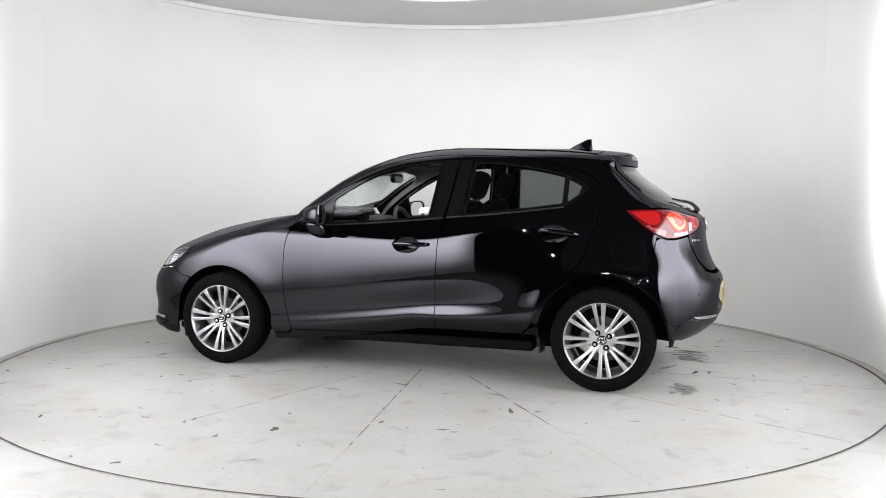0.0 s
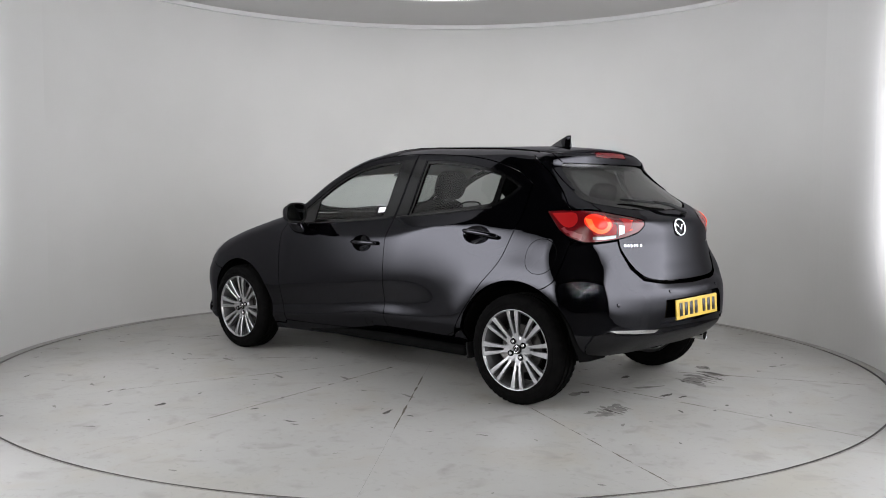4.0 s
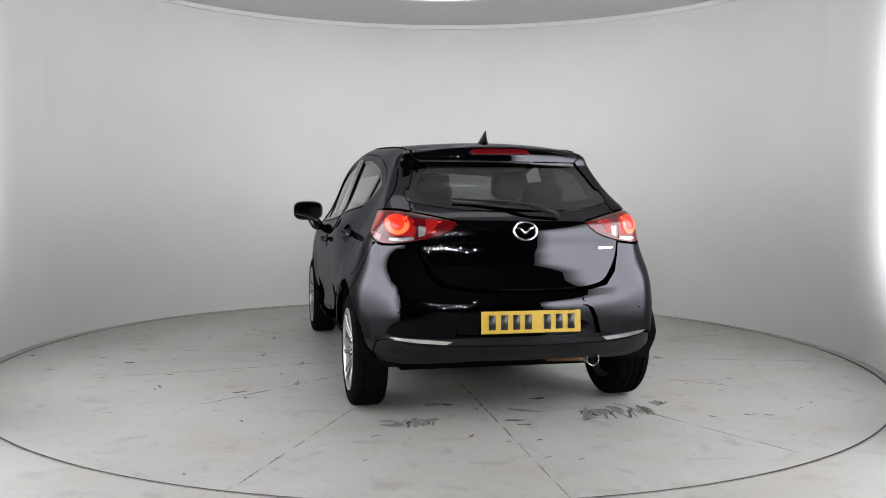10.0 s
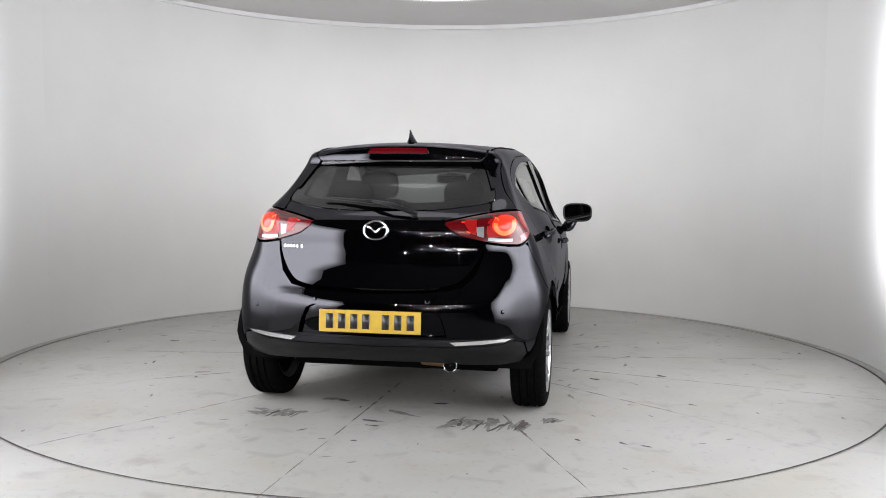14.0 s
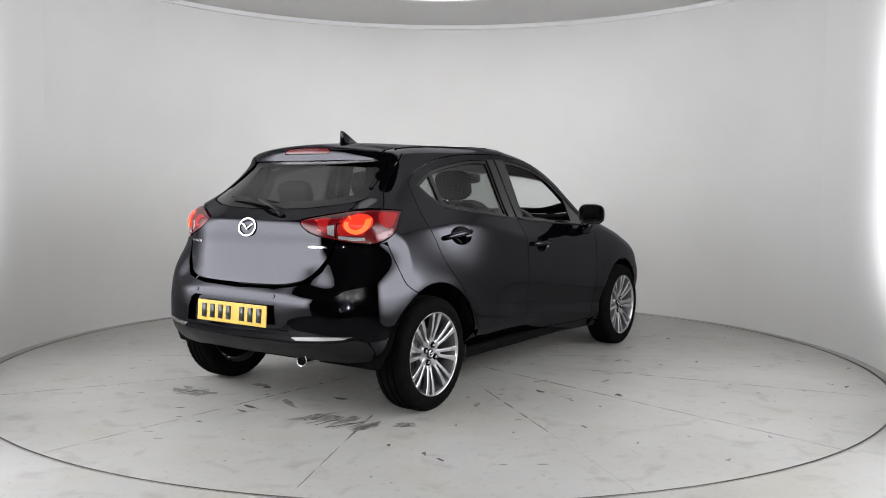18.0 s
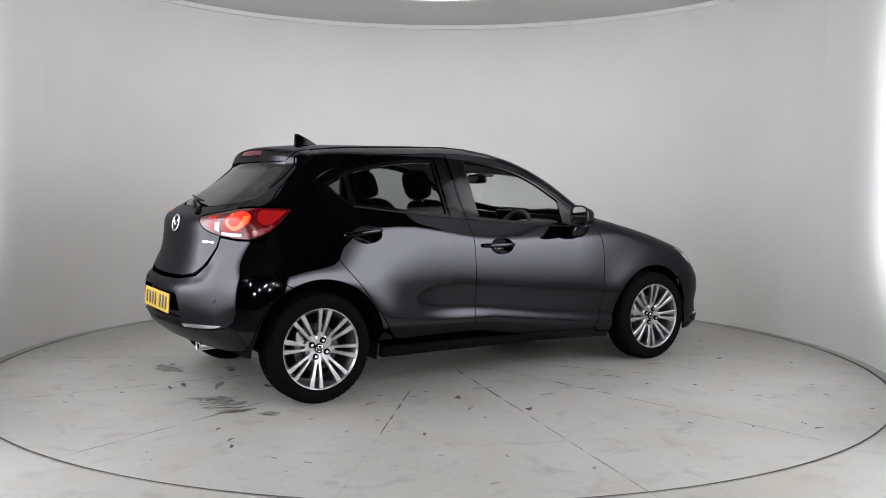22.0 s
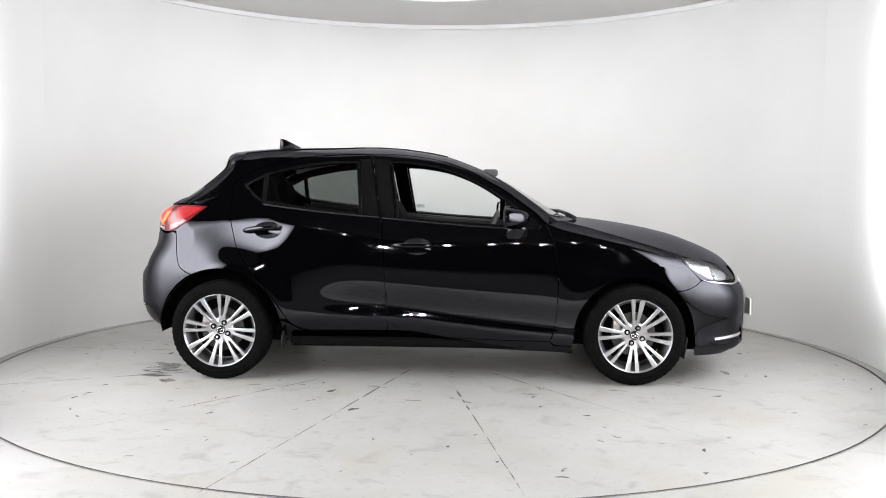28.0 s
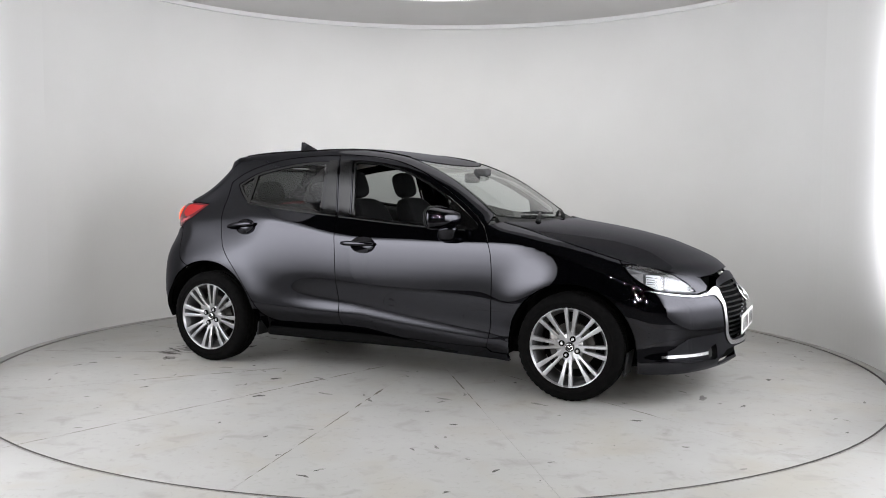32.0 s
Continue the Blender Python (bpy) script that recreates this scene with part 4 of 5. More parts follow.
LAMP_REAR = [(0.343, 1.034), (0.358, 1.010), (0.380, 0.993), (0.413, 0.972), (0.475, 0.951), (0.545, 0.934), (0.62, 0.922), (0.67, 0.918)]
LAMP_OVER = [(0.64, 1.091), (0.57, 1.084), (0.48, 1.067), (0.40, 1.050), (0.343, 1.034)]
low = curve(carry("rear", LAMP_REAR, "tail") + carry("side", [(-1.64, 0.919), (-1.58, 0.942), (-1.51, 0.984), (-1.45, 1.034), (-1.39, 1.083)], "tail"))
high = curve(carry("side", [(-1.39, 1.083), (-1.475, 1.090), (-1.56, 1.091)], "tail") + carry("rear", LAMP_OVER, "tail"))
LAMP_SHAPE = joined(low, high)
gate_edge = curve([(0.55, 1.09), (0.548, 1.02), (0.54, 0.943), (0.528, 0.872), (0.485, 0.792), (0.427, 0.734), (0.35, 0.711), (0.26, 0.702), (0.0, 0.697)])
gate_side = carry("rear", gate_edge, "tail")
glass_foot = carry("rear", curve([(0.0, 1.085), (0.267, 1.092), (0.411, 1.107), (0.53, 1.128)]), "tail")
gate_half = joined(glass_foot, carry("rear", [(0.55, 1.125), (0.56, 1.10)], "tail"), gate_side)


def minus_lamp(half):
    """Runs the tailgate's edge along the lamp's inner tip."""
    tip = carry("rear", LAMP_OVER[1:] + LAMP_REAR[1:6], "tail")
    top = [q for q in half if q[1] > 1.085]
    bot = [q for q in half if q[1] < 0.928]
    return joined(top, curve(tip), bot)


sheet("tailgate", "tail", turned(minus_lamp(gate_half)), PAINT, car, label="")
# rear bumper, one piece from arch to arch
bump_top = carry("rear", [(0.0, 0.680), (0.26, 0.686), (0.35, 0.696), (0.442, 0.712), (0.506, 0.776), (0.538, 0.868), (0.547, 0.926), (0.60, 0.918), (0.66, 0.911)], "tail")
bump_side = carry("side", [(-1.64, 0.911), (-1.605, 0.922)] + BUMPER_SIDE[3:], "tail")
bump_arch = carry("side", arc(*ARCH_R, 117, 178, 14), "tail")
bump_low = carry("rear", [(0.70, 0.445), (0.60, 0.425), (0.40, 0.420), (0.0, 0.418)], "tail")
skin = joined(bump_top[::1], bump_side, bump_arch, carry("side", [(-1.675, 0.318), (-1.70, 0.37), (-1.74, 0.43)], "tail"), bump_low)
PLATE_HOLLOW = turned(joined(carry("rear", [(0.0, 0.618), (0.30, 0.618), (0.335, 0.60), (0.36, 0.55), (0.38, 0.475), (0.0, 0.470)], "tail")))
sheet("rear_bumper", "tail", turned(skin), PAINT, car, [PLATE_HOLLOW], step=0.025, rim=0.024)
lower = joined(carry("rear", [(0.0, 0.418), (0.40, 0.420), (0.60, 0.425), (0.70, 0.445)], "tail"), carry("side", [(-1.74, 0.43), (-1.70, 0.37), (-1.675, 0.315)], "tail"), carry("rear", [(0.62, 0.305), (0.50, 0.308), (0.40, 0.316), (0.30, 0.326), (0.0, 0.326)], "tail"))
sheet("bumper_valance", "tail", turned(lower), VALANCE, car, step=0.03, off=-0.004, label="black lower bumper")

# front end
front_top = carry("top", [(2.011, 0.0), (1.994, 0.25), (1.953, 0.40), (1.907, 0.50)], "nose")
nose_line = carry("side", [(1.69, 0.650), (1.655, 0.622), (1.60, 0.596), (1.54, 0.585)] + arc(*ARCH_F, 46, 2, 14) + [(1.66, 0.26), (1.66, 0.182)], "nose")
lip = [(a, b) for a, b in zip(np.linspace(nose_line[-1][0], 0, 14), np.linspace(0.182, 0.160, 14))]
lamp_under = carry("side", [(1.69, 0.650)], "nose") + [(0.98, 0.640), (0.85, 0.628), (0.70, 0.622), (0.55, 0.640), (0.45, 0.655)]
GRILLE = turned(joined([(0.0, 0.665), (0.30, 0.66), (0.42, 0.645)], curve([(0.42, 0.645), (0.44, 0.58), (0.42, 0.46), (0.36, 0.37), (0.30, 0.345)]), [(0.0, 0.34)]))
FOG = [(0.640, 0.300), (0.600, 0.316), (0.545, 0.332), (0.535, 0.30), (0.535, 0.262), (0.560, 0.250), (0.625, 0.264)]
INTAKE = turned(joined([(0.0, 0.285), (0.40, 0.285), (0.50, 0.24), (0.46, 0.20), (0.0, 0.195)]))
skin = joined(front_top[:1], [(0.30, 0.70), (0.40, 0.685)], lamp_under[::-1], nose_line[1:], lip[1:])
bumper = sheet("front_bumper", "nose", turned(skin), PAINT, car, [GRILLE, INTAKE, FOG, [(-a, b) for a, b in FOG]], step=0.025)
HEADLAMP = joined(curve([(1.232, 0.789), (1.085, 0.783), (0.91, 0.742), (0.80, 0.697), (0.735, 0.655), (0.72, 0.638)]), curve([(0.72, 0.638), (0.84, 0.640), (1.0, 0.656), (1.10, 0.690), (1.18, 0.738), (1.232, 0.789)]))
for s in (1, -1):
    q = joined(carry("side", [(1.545, 0.805), (1.60, 0.735), (1.69, 0.652)], "nose"), [(0.98, 0.642), (0.85, 0.630), (0.70, 0.624), (0.60, 0.635), (0.565, 0.66)], [(0.60, 0.705), (0.70, 0.728)], carry("top", [(1.80, 0.615), (1.70, 0.66), (1.62, 0.695), (1.545, 0.715)], "nose"))
    sheet("headlamp_surround", "nose", q, PAINT, car, [HEADLAMP], mirror=s < 0, rim=0.012, step=0.018)
    sheet("headlamp", "nose", HEADLAMP, LENS, car, mirror=s < 0, rim=0.02, label="clear headlamp")


# ---- smaller body parts ----
def rounded(bm, c, r, e1=0.5, e2=0.5, nu=16, nv=28, m=None, bend=None):
    """A rounded block with half sizes r; e1 and e2 below 1 make it boxy. bend may shift its points."""
    def pw(v, e):
        return math.copysign(abs(v) ** e, v)
    rows = []
    for i in range(nu + 1):
        u = -math.pi / 2 + math.pi * i / nu
        row = []
        for j in range(nv):
            v = 2 * math.pi * j / nv
            q = Vector((r[0] * pw(math.cos(u), e1) * pw(math.cos(v), e2), r[1] * pw(math.cos(u), e1) * pw(math.sin(v), e2), r[2] * pw(math.sin(u), e1)))
            if bend:
                q = bend(q)
            row.append(bm.verts.new((m @ q if m else q) + Vector(c)))
        rows.append(row)
    for p, q in zip(rows, rows[1:]):
        for j in range(nv):
            bm.faces.new((p[j], p[(j + 1) % nv], q[(j + 1) % nv], q[j]))
    bmesh.ops.remove_doubles(bm, verts=bm.verts, dist=1e-5)
    bmesh.ops.recalc_face_normals(bm, faces=bm.faces)
    return bm


def spot(kind, uv, off=0.0, mirror=False):
    p, n = project(kind, [uv], off)
    p, n = p[0].copy(), n[0].copy()
    if mirror:
        p[1], n[1] = -p[1], -n[1]
    return Vector(p), Vector(n)


def ellipse(cx, cy, rx, ry, n=32, p=1.0):
    return [(cx + rx * math.copysign(abs(math.cos(2 * math.pi * i / n)) ** p, math.cos(2 * math.pi * i / n)), cy + ry * math.copysign(abs(math.sin(2 * math.pi * i / n)) ** p, math.sin(2 * math.pi * i / n))) for i in range(n)]


# corner between rear window and rear pillar
edge_glass = carry("rear", curve([(0.455, 1.352), (0.52, 1.27), (0.555, 1.19), (0.562, 1.150), (0.548, 1.131)]), "tail")
edge_pillar = carry("side", PILLAR_AFT, "tail")
spoil_side = carry("rear", curve([(0.47, 1.43), (0.49, 1.395), (0.455, 1.355)]), "tail")
lamp_roof = carry("side", [(-1.54, 1.095)], "tail") + carry("rear", [(0.62, 1.095), (0.56, 1.088), (0.552, 1.125)], "tail")
for mirrored in (False, True):
    sheet("rear_pillar", "tail", joined(edge_pillar, lamp_roof, edge_glass[::-1], spoil_side[::-1]), PAINT, car, step=0.014, mirror=mirrored)

for mirrored in (False, True):
    fd, rd = DOORS[mirrored]
    s = -1 if mirrored else 1
    # handles: a hollow in the skin and a bar over it
    for door, cx, cz, tilt in ((fd, -0.055, 0.848, 0.0), (rd, -0.985, 0.938, 0.03)):
        sheet("handle_cup", "side", oval(cx, cz), PAINT, door, [], off=-0.002, gap=-0.003, rim=0.002, step=0.012, mirror=mirrored, label="hollow behind the handle", dish=0.030)
        bm = bmesh.new()
        path, rad = [], []
        for k in range(13):
            u = k / 12
            x = cx - 0.150 + 0.235 * u
            p, n = spot("side", (x, cz + 0.006 + tilt * (u - 0.5)), 0.0, mirrored)
            path.append(p + n * (0.010 + 0.026 * abs(math.sin(math.pi * u)) ** 0.6))
            rad.append(0.0085 + 0.006 * abs(math.sin(math.pi * u)) ** 0.5)
        tube(bm, path, rad, 14)
        for v in bm.verts:
            near = min(path, key=lambda q: (q - v.co).length_squared)
            v.co.z = near.z + (v.co.z - near.z) * 1.15
        handle = part("door_handle", bm, PAINT, door, "black pull handle")
        p, n = spot("side", (cx - 0.135, cz + 0.004), 0.0, mirrored)
        if door is fd:
            bm = bmesh.new()
            rounded(bm, p + n * 0.021, (0.008, 0.004, 0.006), 1, 1, 8, 12)
            part("lock_cover", bm, ALLOY, door, "small silver lock button")
    # door mirror
    base = Vector((0.545, s * 0.925, 1.032))

    def sweep(q):
        k = (q.x + 0.065) / 0.13
        return Vector((q.x - 0.22 * s * q.y, q.y * (1.0 - 0.30 * k) - s * 0.02 * k, q.z * (1.0 - 0.45 * k) - 0.004 * k))
    bm = bmesh.new()
    rounded(bm, base, (0.074, 0.112, 0.073), 0.6, 0.65, 20, 32, None, sweep)
    bmesh.ops.bisect_plane(bm, geom=list(bm.verts) + list(bm.edges) + list(bm.faces), plane_co=base + Vector((-0.052, 0, 0)), plane_no=(-1, -0.22 * s, 0), clear_outer=True)
    shell = part("door_mirror", bm, PAINT, fd, "black door mirror housing")
    bm = bmesh.new()
    ring = [Vector((base.x - 0.052 - 0.22 * s * a, base.y + a, base.z + b)) for a, b in ellipse(0, 0, 0.103, 0.064, 32, 0.6)]
    tube(bm, ring + ring[:1], 0.006, 8, False)
    part("mirror_rim", bm, PLASTIC, fd)
    bm = bmesh.new()
    bm.faces.new([bm.verts.new((base.x - 0.049 - 0.22 * s * a, base.y + a, base.z + b)) for a, b in (ellipse(0, 0, 0.100, 0.061, 40, 0.6))])
    part("mirror_glass", bm, MIRROR, fd, "mirror glass", False)
    bm = bmesh.new()
    rounded(bm, (0.545, s * 0.862, 0.935), (0.062, 0.050, 0.048), 0.6, 0.7, 14, 20, None, lambda q: Vector((q.x + q.z * 0.25, q.y + s * q.z * 0.5, q.z)))
    part("mirror_foot", bm, PAINT, fd)
    # bright line under the panes
    for door, a, b in ((rd, (-1.03, 1.096), (-0.30, 1.022)), (fd, (-0.275, 1.018), (0.62, 0.955))):
        bm = bmesh.new()
        pts = [spot("side", (a[0] + (b[0] - a[0]) * k / 12, a[1] + (b[1] - a[1]) * k / 12 - 0.006 * math.sin(math.pi * k / 12)), 0.001, mirrored)[0] for k in range(13)]
        tube(bm, pts, 0.005, 6)
        part("waist_seal", bm, PLASTIC, door)
    # roof gutter
    bm = bmesh.new()
    pts = [project("top", [q])[0][0] for q in ROOF_EDGE[::3]]
    tube(bm, [(q[0], s * q[1], q[2] + 0.0005) for q in pts], 0.005, 6)
    part("roof_moulding", bm, DARK, car)

    # tail lamp in layers
    lamp = sheet("tail_lamp", "tail", LAMP_SHAPE, RED_LENS, car, gap=0.003, rim=0.03, mirror=mirrored, step=0.018, label="red rear lamp, lit")
    split = joined(carry("rear", [(0.552, 1.085), (0.549, 1.02), (0.545, 0.944)], "tail"), carry("rear", [(0.540, 0.944), (0.544, 1.02), (0.547, 1.085)], "tail"))
    sheet("lamp_joint", "tail", split, GLOSS_BLACK, lamp, off=0.0012, gap=0.0, rim=0.002, step=0.02, mirror=mirrored)
    def layer(name, kind, pts, mat, off, lab=""):
        return sheet(name, "tail", carry(kind, pts, "tail"), mat, lamp, off=off, gap=0.0, rim=0.002, step=0.018, mirror=mirrored, label=lab)
    # outer half: softly lit tip, bowl with a bright U, clear strip below
    layer("lit_tip", "side", curve([(-1.43, 1.072), (-1.50, 1.076), (-1.575, 1.074), (-1.60, 1.03), (-1.575, 1.0), (-1.53, 1.005), (-1.47, 1.042), (-1.43, 1.072)], 4)[:-1], RED_SOFT, 0.0012, "softly lit red tip")
    layer("lit_lens", "rear", curve([(0.556, 1.070), (0.60, 1.074), (0.65, 1.070), (0.678, 1.04), (0.676, 0.985), (0.665, 0.960), (0.62, 0.960), (0.556, 0.964), (0.556, 1.062)], 4)[:-1], RED_SOFT, 0.0011, "softly lit red lens")
    # lower outer lens, coloured pale pink like a reflection
    layer("pale_lens", "side", [(-1.63, 0.932), (-1.585, 0.950), (-1.545, 0.972), (-1.518, 0.992), (-1.535, 1.0), (-1.59, 0.978), (-1.635, 0.962)], PINK_SHEEN, 0.0013, "lower lens with a pale pink reflection in its colour")
    layer("lit_bowl", "rear", ellipse(0.634, 1.020, 0.060, 0.050, 28), RED_LIT, 0.0034, "lit red bowl")
    ring = [(0.582, 1.060)] + [(0.634 + 0.054 * math.cos(radians(180 + 180 * k / 20)), 1.022 + 0.056 * math.sin(radians(180 + 180 * k / 20))) for k in range(21)] + [(0.682, 1.050)]
    inner_ring = [(0.666, 1.044)] + [(0.634 + 0.034 * math.cos(radians(-180 * k / 20)), 1.022 + 0.034 * math.sin(radians(-180 * k / 20))) for k in range(21)] + [(0.602, 1.050)]
    layer("light_ring", "rear", joined(ring, inner_ring), RED_HOT, 0.0052, "bright orange-red light ring")
    layer("clear_strip", "rear", [(0.556, 0.957), (0.62, 0.951), (0.672, 0.950), (0.672, 0.936), (0.62, 0.933), (0.556, 0.942)], WHITE_LENS, 0.0045, "bright clear strip")
    # inner half on the tailgate
    layer("pale_lens", "rear", [(0.536, 1.012), (0.500, 1.008), (0.506, 0.966), (0.536, 0.956)], WHITE_LENS, 0.0015, "clear reversing lens")
    layer("lit_bar", "rear", [(0.425, 1.036), (0.440, 1.038), (0.474, 0.980), (0.458, 0.984)], RED_LIT, 0.0016, "lit red bar")
    layer("lit_wedge", "rear", curve([(0.50, 1.048), (0.44, 1.040), (0.476, 0.982), (0.50, 0.972), (0.50, 1.048)], 4)[:-1], RED_SOFT, 0.0014, "softly lit red wedge")
    layer("lamp_top", "rear", curve([(0.60, 1.076), (0.50, 1.060), (0.42, 1.043)]) + [(0.43, 1.037), (0.50, 1.050), (0.60, 1.064)], GLOSS_BLACK, 0.001)

    # bright strips on the rear bumper
    strip = carry("rear", [(0.395, 0.447), (0.42, 0.430), (0.55, 0.434), (0.655, 0.444), (0.690, 0.458), (0.64, 0.457), (0.50, 0.452)], "tail")
    sheet("bumper_strip", "tail", strip, CHROME, car, off=0.006, gap=0.0, rim=0.01, step=0.02, mirror=mirrored, label="bright chrome bumper strip")
    # parking sensors
    for uv in ((0.645, 0.592), (0.288, 0.647)):
        p, n = spot("rear", uv, 0.0, mirrored)
        bm = bmesh.new()
        rounded(bm, p, (0.011, 0.011, 0.0025), 0.8, 1, 8, 16, n.to_track_quat("Z", "Y").to_matrix())
        part("parking_sensor", bm, PAINT, car)

    # headlamp insides
    def nose_xz(pts):
        return carry("side", pts, "nose")
    inner = joined(nose_xz([(1.57, 0.790), (1.62, 0.728), (1.70, 0.664)]), [(0.97, 0.650), (0.85, 0.638), (0.70, 0.632), (0.61, 0.642), (0.59, 0.662), (0.62, 0.695), (0.72, 0.718)], carry("top", [(1.80, 0.605), (1.70, 0.65), (1.62, 0.685)], "nose"))
    head = sheet("headlamp_bowl", "nose", inner, BOWL, car, off=-0.022, gap=0.0, rim=0.03, step=0.03, mirror=mirrored, label="silver headlamp reflector")
    brow = joined([(1.04, 0.735), (0.93, 0.722), (0.80, 0.712), (0.70, 0.705), (0.62, 0.690)], [(0.62, 0.705), (0.72, 0.722), (0.84, 0.742), (0.97, 0.768)])
    sheet("lamp_brow", "nose", brow, GLOSS_BLACK, head, off=-0.014, gap=0.0, rim=0.01, step=0.03, mirror=mirrored)
    sheet("led_unit", "nose", joined([(1.075, 0.732), (1.085, 0.664), (0.985, 0.650), (0.975, 0.728)]), HEAD_LIT, head, off=-0.012, gap=0.0, rim=0.01, step=0.02, mirror=mirrored, label="lit white lamp unit")
    for k in range(5):
        z = 0.672 + 0.012 * k
        sheet("led_fin", "nose", joined([(1.078, z), (1.078, z + 0.003), (1.005, z - 0.003), (1.005, z - 0.006)]), GLOSS_BLACK, head, off=-0.010, gap=0.0, rim=0.004, step=0.03, mirror=mirrored)
    sheet("side_reflector", "nose", [(1.185, 0.735), (1.105, 0.672), (1.095, 0.738)], WHITE_LENS, head, off=-0.013, gap=0.0, rim=0.008, step=0.03, mirror=mirrored, label="silver reflector")
    sheet("front_reflector", "nose", curve([(0.955, 0.716), (0.87, 0.703), (0.79, 0.688), (0.765, 0.668), (0.80, 0.648), (0.88, 0.642), (0.958, 0.650), (0.955, 0.716)], 4)[:-1], REFLECTOR, head, off=-0.013, gap=0.0, rim=0.008, step=0.03, mirror=mirrored, label="silver reflector")
    # bright wing from the lamp into the grille surround
    wing = joined(carry("side", [(1.70, 0.652)], "nose"), [(0.98, 0.639), (0.85, 0.626), (0.70, 0.618), (0.60, 0.625), (0.53, 0.648), (0.47, 0.655), (0.435, 0.64)], curve([(0.452, 0.58), (0.432, 0.46), (0.37, 0.36), (0.31, 0.335), (0.0, 0.328)]), curve([(0.0, 0.306), (0.33, 0.312), (0.40, 0.347), (0.462, 0.456), (0.486, 0.56), (0.525, 0.607), (0.62, 0.613), (0.75, 0.611), (0.88, 0.622), (1.0, 0.636)]))
    sheet("grille_surround", "nose", wing, SATIN, bumper, off=0.006, gap=0.0, rim=0.014, step=0.03, mirror=mirrored, label="satin silver grille surround")
    # fog corner with a bright blade
    sheet("bumper_blade", "nose", line((0.99, 0.278), (0.645, 0.286), 8) + line((0.645, 0.303), (0.99, 0.293), 8), CHROME, bumper, off=0.010, gap=0.0, rim=0.02, step=0.03, mirror=mirrored, label="chrome blade on the front bumper")
    sheet("bumper_corner", "nose", curve([(1.03, 0.264), (0.90, 0.266), (0.75, 0.267), (0.63, 0.256), (0.56, 0.236), (0.62, 0.214), (0.78, 0.205), (0.93, 0.220), (1.03, 0.264)], 3)[:-1], PAINT, bumper, off=0.012, gap=0.0, rim=0.02, step=0.03, mirror=mirrored)
    sheet("fog_recess", "nose", FOG, GLOSS_BLACK, bumper, off=-0.018, gap=-0.012, rim=0.004, step=0.03, mirror=mirrored)
    # flaps before and behind the wheels
    for x, z0, w in ((1.60, 0.165, 0.16), (-0.905, 0.205, 0.14)):
        bm = bmesh.new()
        box(bm, (x, s * (0.79 - w / 2), (z0 + 0.30) / 2), (0.012, w, 0.30 - z0), 0.005, Matrix.Rotation(radians(8), 3, "Y"))
        part("mud_flap", bm, PLASTIC, car)

# fuel flap on the car's left
flap_ring = ellipse(-1.430, 0.838, 0.093, 0.093, 40, 0.9)
sheet("fuel_flap", "side", flap_ring, PAINT, car, off=0.0012, gap=0.0, rim=0.003, step=0.02)
sheet("flap_joint", "side", inset(flap_ring, -0.003), DARK, car, [inset(flap_ring, 0.001)], off=0.0004, gap=0.0, rim=0.002, step=0.03)
# small white label on the left front pane
sheet("label", "side", joined([(-0.105, 1.045), (-0.165, 1.050), (-0.170, 1.083), (-0.110, 1.080)]), PAPER, DOORS[False][0], off=-0.008, gap=0.0, rim=0.001, step=0.03, label="small white paper label on the pane")

# grille: dark backing, mesh of small bars, badge and plate
sheet("grille_back", "nose", GRILLE, DARK, bumper, off=-0.035, gap=-0.004, rim=0.01, step=0.05)
sheet("intake_back", "nose", INTAKE, DARK, bumper, off=-0.05, gap=-0.004, rim=0.01, step=0.05)
for k in range(11):
    z = 0.362 + 0.028 * k
    half = 0.34 + 0.085 * min(1, (z - 0.34) / 0.16)
    bm = bmesh.new()
    for j in range(-18, 19):
        a = (j + 0.5 * (k % 2)) * 0.026
        if abs(a) > half:
            continue
        p, n = spot("nose", (a, z), -0.012)
        rounded(bm, p, (0.008, 0.012, 0.0042), 0.7, 0.7, 4, 8, Matrix.Rotation(a * 0.8, 3, "Z"))
    part("grille_bar", bm, PLASTIC, bumper)


def badge(name, p, n, w, h, mat, parent):
    """A plain oval ring with a chevron in it."""
    m = Matrix.Translation(p) @ n.to_track_quat("Z", "Y").to_matrix().to_4x4()
    bm = bmesh.new()
    pts = [Vector((w * math.cos(2 * math.pi * k / 40), h * math.sin(2 * math.pi * k / 40), 0)) for k in range(41)]
    tube(bm, pts, h * 0.11, 8, False)
    tube(bm, [(-w * 0.86, h * 0.40, 0), (-w * 0.45, h * 0.28, 0.001), (0, -h * 0.30, 0.003)], [h * 0.07, h * 0.11, h * 0.10], 8)
    tube(bm, [(w * 0.86, h * 0.40, 0), (w * 0.45, h * 0.28, 0.001), (0, -h * 0.30, 0.003)], [h * 0.07, h * 0.11, h * 0.10], 8)
    for v in bm.verts:
        v.co.z *= 0.6
        v.co = m @ v.co
    return part(name, bm, mat, parent, "silver oval badge")


p, n = spot("rear", (0.0, 0.990), 0.003)
badge("badge", p, n, 0.061, 0.047, CHROME, car)
p, n = spot("nose", (0.0, 0.585), 0.004)
badge("badge", p, n, 0.075, 0.058, CHROME, bumper)
